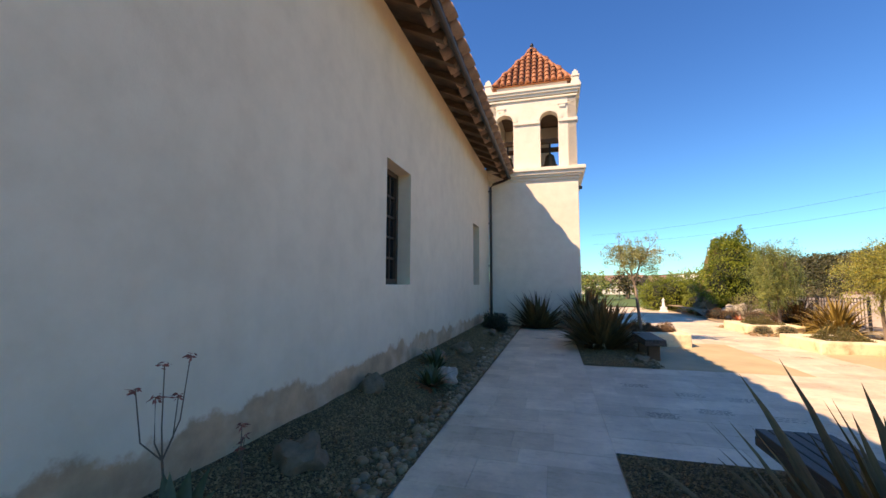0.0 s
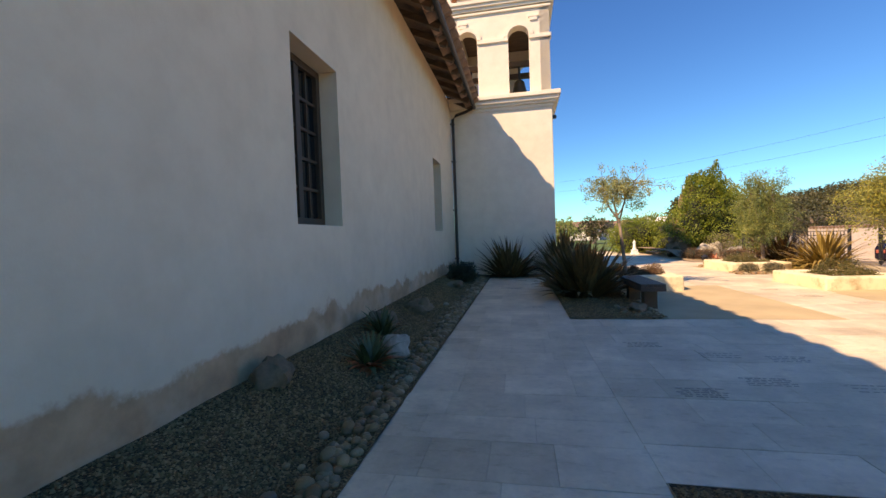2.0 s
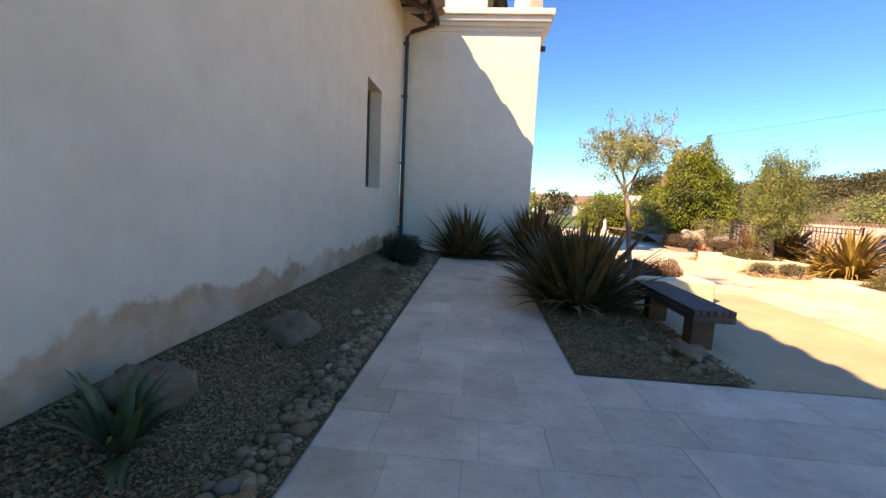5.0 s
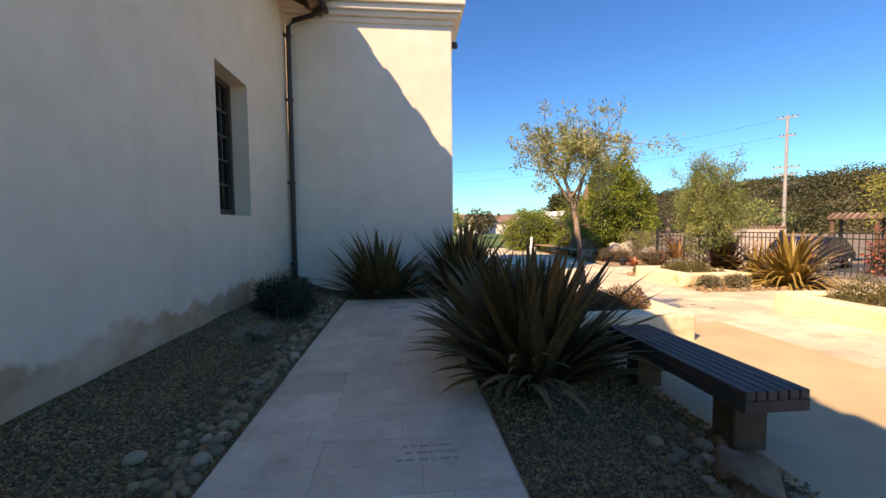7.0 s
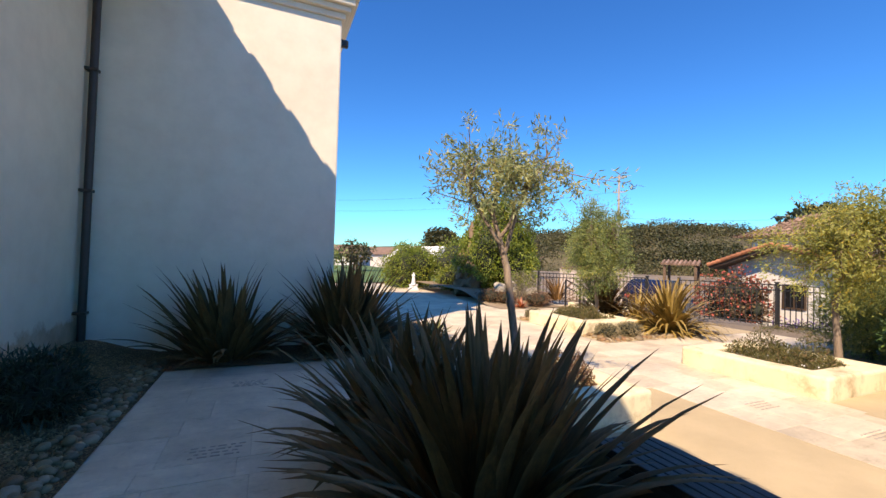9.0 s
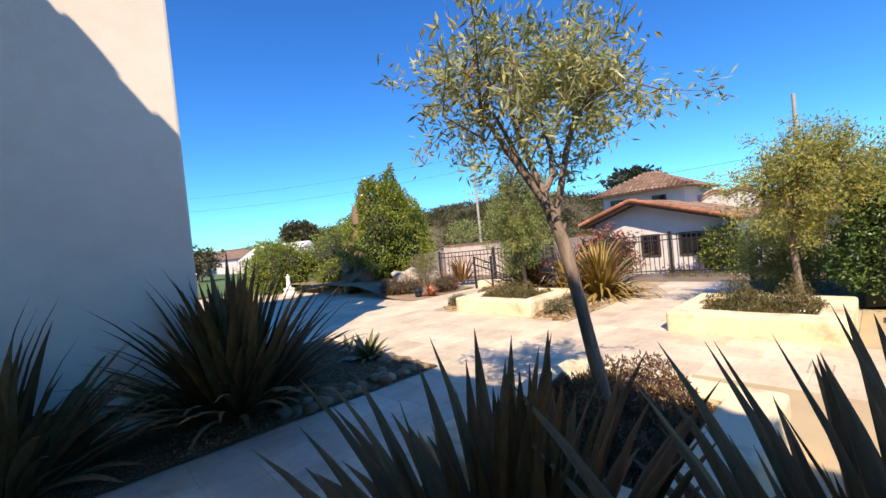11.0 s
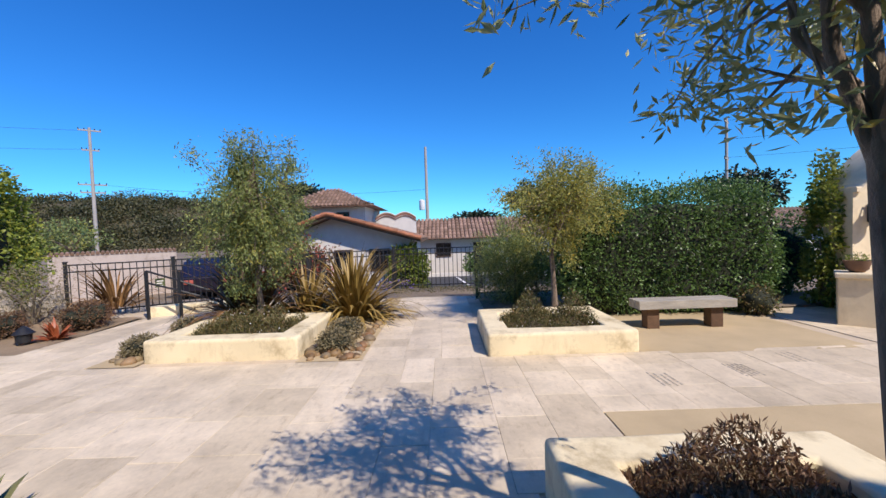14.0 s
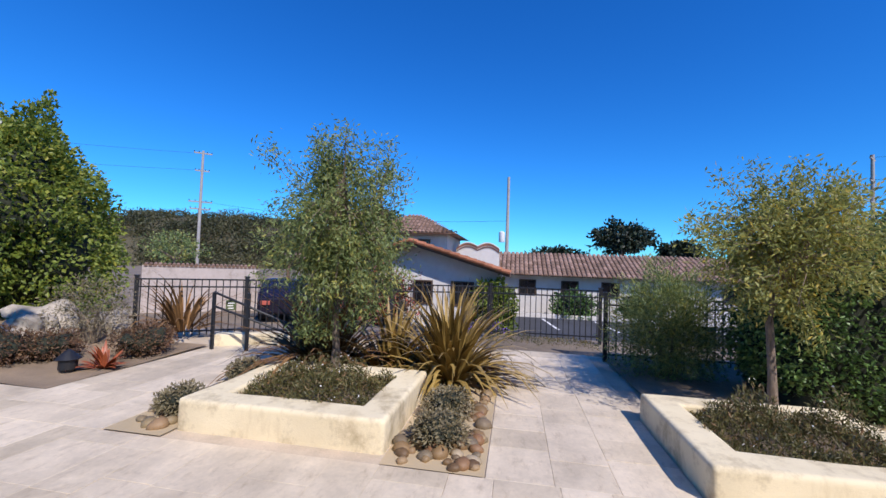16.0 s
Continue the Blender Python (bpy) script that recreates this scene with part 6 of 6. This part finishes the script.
mat_plant(12.1, 15.6, 0.0, 0.4, 1.1, 0.2, 136, 1600, "groundcover", "low yellowing groundcover along the fence")


def ridge(az):
    """Height of the skyline at 150 m, by bearing in degrees east of north."""
    rows = ((-60, 3.0), (0, 3.5), (5, 4.2), (15, 6.0), (26, 9.0), (38, 12.2), (42, 14.2), (50, 14.8), (56, 13.2), (64, 9.5), (75, 5.5), (90, 3.5), (180, 3.0))
    for (a, h), (b, k) in zip(rows, rows[1:]):
        if a <= az <= b:
            return h + (k - h) * ease(a, b, az)
    return 3.0


def hills():
    v, f = [], []
    azs = np.arange(-60, 181, 3.0)
    for az in azs:
        h = ridge(az) + 0.5 * lumps(az * 0.15, 0, 0, 3)
        c, s = math.sin(radians(az)), math.cos(radians(az))
        for d, k in ((95, -0.3), (115, 0.35), (135, 0.8), (150, 0.93), (175, 0.8), (230, 0.0)):
            v.append((c * d, s * d, -1.5 + (h + 1.0) * k))
    n = 6
    for i in range(len(azs) - 1):
        for j in range(n - 1):
            f.append((i * n + j, i * n + n + j, i * n + n + j + 1, i * n + j + 1))
    struct("hills", smooth(mesh_from(v, f)), "dry_hill", "dry brown hills around the valley", "hill")
    rng = np.random.default_rng(140)
    pts = []
    while len(pts) < 700:
        az = rng.uniform(24, 75)
        d = rng.uniform(100, 152)
        k = np.interp(d, (95, 115, 135, 150, 175), (-0.3, 0.35, 0.8, 0.93, 0.8))
        h = ridge(az)
        pts.append((math.sin(radians(az)) * d, math.cos(radians(az)) * d, -1.5 + (h + 1.0) * k - 0.8, 1.5 + 4.6 * rng.random() ** 2.0))
    p, o = [], []
    for x, y, z, s in pts:
        m = int(40 * s ** 1.9)
        d = rng.normal(size=(m, 3))
        d /= np.linalg.norm(d, axis=1)[:, None]
        p.append(np.array([x, y, z]) + d * s * np.array([1, 1, 0.55]) * (1 + 0.25 * np.sin(d[:, :1] * 5 + x) * np.sin(d[:, 2:] * 6 + y)) * rng.uniform(0.7, 1.05, (m, 1)))
        o.append(d)
    ob = part("woodland", leaf_mesh(np.concatenate(p), np.concatenate(o), 0.5, 0.36, rng), "wood_leaf")
    tagged(ob, "dense dark oak woodland on the hillside", "woodland", "", "stuff")


hills()


def parking_line(x0, y0, x1, y1):
    d = Vector((x1 - x0, y1 - y0, 0))
    bm = bmesh.new()
    box(bm, 0, d.length, -0.06, 0.06, 0.0, 0.006, 0, pose(x0, y0, ground_z(x0, y0) + 0.034, 0, 0, math.degrees(math.atan2(d.y, d.x))))
    tagged(part("parking_line", bm, "statue"), "white painted parking line on asphalt", "marking", "parking lines")


for y in (6.6, 9.1, 11.6, 14.2, 16.7):
    parking_line(21.8, y, 25.4, y + 0.45)
struct("kerb_car_park", boxes((25.9, 26.08, -7.8, 17.9, -1.15, -0.92), bevel=0.02), "house", "pale concrete kerb of the car park", "kerb")


# ---- paving ----
def slab_rows(x0, x1, y0, y1, depth, rng):
    """Courses of slabs across a rectangle, of uneven length, that fill it exactly."""
    out = []
    k = max(1, round((y1 - y0) / depth))
    cuts = np.linspace(y0, y1, k + 1)
    for i in range(k):
        if 0 < i:
            cuts[i] += rng.uniform(-0.11, 0.11)
    for a, b in zip(cuts, cuts[1:]):
        x = x0
        while x < x1 - 0.01:
            w = rng.choice([0.4, 0.61, 0.61, 0.81])
            if x == x0:
                w *= rng.uniform(0.5, 1.0)
            if x1 - (x + w) < 0.2:
                w = x1 - x
            out.append((x, min(x + w, x1), a, b))
            x += w
    return out


def slab_verts(x0, x1, y0, y1, z, g=0.001, b=0.003):
    lo = [(x0 + g, y0 + g), (x1 - g, y0 + g), (x1 - g, y1 - g), (x0 + g, y1 - g)]
    hi = [(x0 + g + b, y0 + g + b), (x1 - g - b, y0 + g + b), (x1 - g - b, y1 - g - b), (x0 + g + b, y1 - g - b)]
    v = [(x, y, -0.03) for x, y in lo] + [(x, y, z - b * 0.6) for x, y in lo] + [(x, y, z) for x, y in hi]
    f = [(i + r, (i + 1) % 4 + r, (i + 1) % 4 + r + 4, i + r + 4) for r in (0, 4) for i in range(4)] + [(8, 9, 10, 11)]
    return v, f


def paving():
    rng = np.random.default_rng(150)
    t = thing("paving", "pale travertine slabs in uneven courses", "pavement", kind="structure")
    areas = [(-0.7, 1.04, -6, 16.52), (1.04, 9.4, 5.77, 10.1), (4.85, 6.3, 10.1, 14.07), (1.04, 3.85, 14.82, 16.52), (3.85, 6.4, 14.07, 24.5), (6.4, 11.1, 14.85, 16.34), (6.4, 9.9, 19.7, 21.28), (6.4, 7.12, 21.28, 24.5), (1.6, 6.4, 24.5, 33.0), (1.6, 3.73, 19.62, 24.5), (3.73, 3.85, 16.52, 24.5), (6.3, 6.4, 10.1, 14.07)]
    slabs = []
    for x0, x1, y0, y1 in areas:
        slabs += slab_rows(x0, x1, y0, y1, 0.43, rng)
    near = [s for s in slabs if s[2] > 2.6 and s[1] < 7.2 and s[3] < 24 and s[0] < 7]
    near.sort(key=lambda s: abs((s[0] + s[1]) / 2 - 1.0) + 0.25 * abs((s[2] + s[3]) / 2 - 11))
    first = set(near[:300])
    for s in near[:300]:
        cx, cy = (s[0] + s[1]) / 2, (s[2] + s[3]) / 2
        v, f = slab_verts(s[0] - cx, s[1] - cx, s[2] - cy, s[3] - cy, 0.004 + rng.uniform(-0.0015, 0.0015))
        me = mesh_from(v, f, "slab")
        me.materials.append(M["travertine"])
        ob = new("slab", me)
        ob.parent = t
        ob.location = (cx, cy, 0)
    v, f = [], []
    for s in slabs:
        if s in first:
            continue
        a, b = slab_verts(*s, 0.004 + rng.uniform(-0.0015, 0.0015))
        k = len(v)
        v += a
        f += [tuple(i + k for i in q) for q in b]
    tagged(part("slabs", mesh_from(v, f), "travertine_far", t), kind="stuff")


paving()


def inscription(x0, x1, y0, y1, lines, seed):
    """Worn lettering on a slab, as short bars."""
    rng = np.random.default_rng(seed)
    bm = bmesh.new()
    for k in range(lines):
        y = y1 - (k + 0.5) * (y1 - y0) / lines
        x = x0 + rng.uniform(0, 0.06)
        while x < x1 - 0.04:
            w = rng.uniform(0.02, 0.07)
            box(bm, x, min(x + w, x1), y - 0.008, y + 0.008, 0.0045, 0.0075)
            x += w + rng.uniform(0.012, 0.03)
    t = tagged(part("slab_inscription", bm, "letter"), "dark worn lettering cut into a paving slab", "inscription", "slab inscriptions", "stuff")
    return t


for i, (x, y) in enumerate(((2.15, 8.1), (2.75, 8.0), (2.2, 7.3), (2.9, 7.2), (1.5, 8.5), (1.55, 7.0), (0.35, 11.1), (-0.05, 13.9), (5.5, 12.2), (5.85, 11.4), (5.3, 13.1), (0.1, 15.6))):
    inscription(x, x + 0.4, y, y + 0.22, 3 + i % 3, 160 + i)
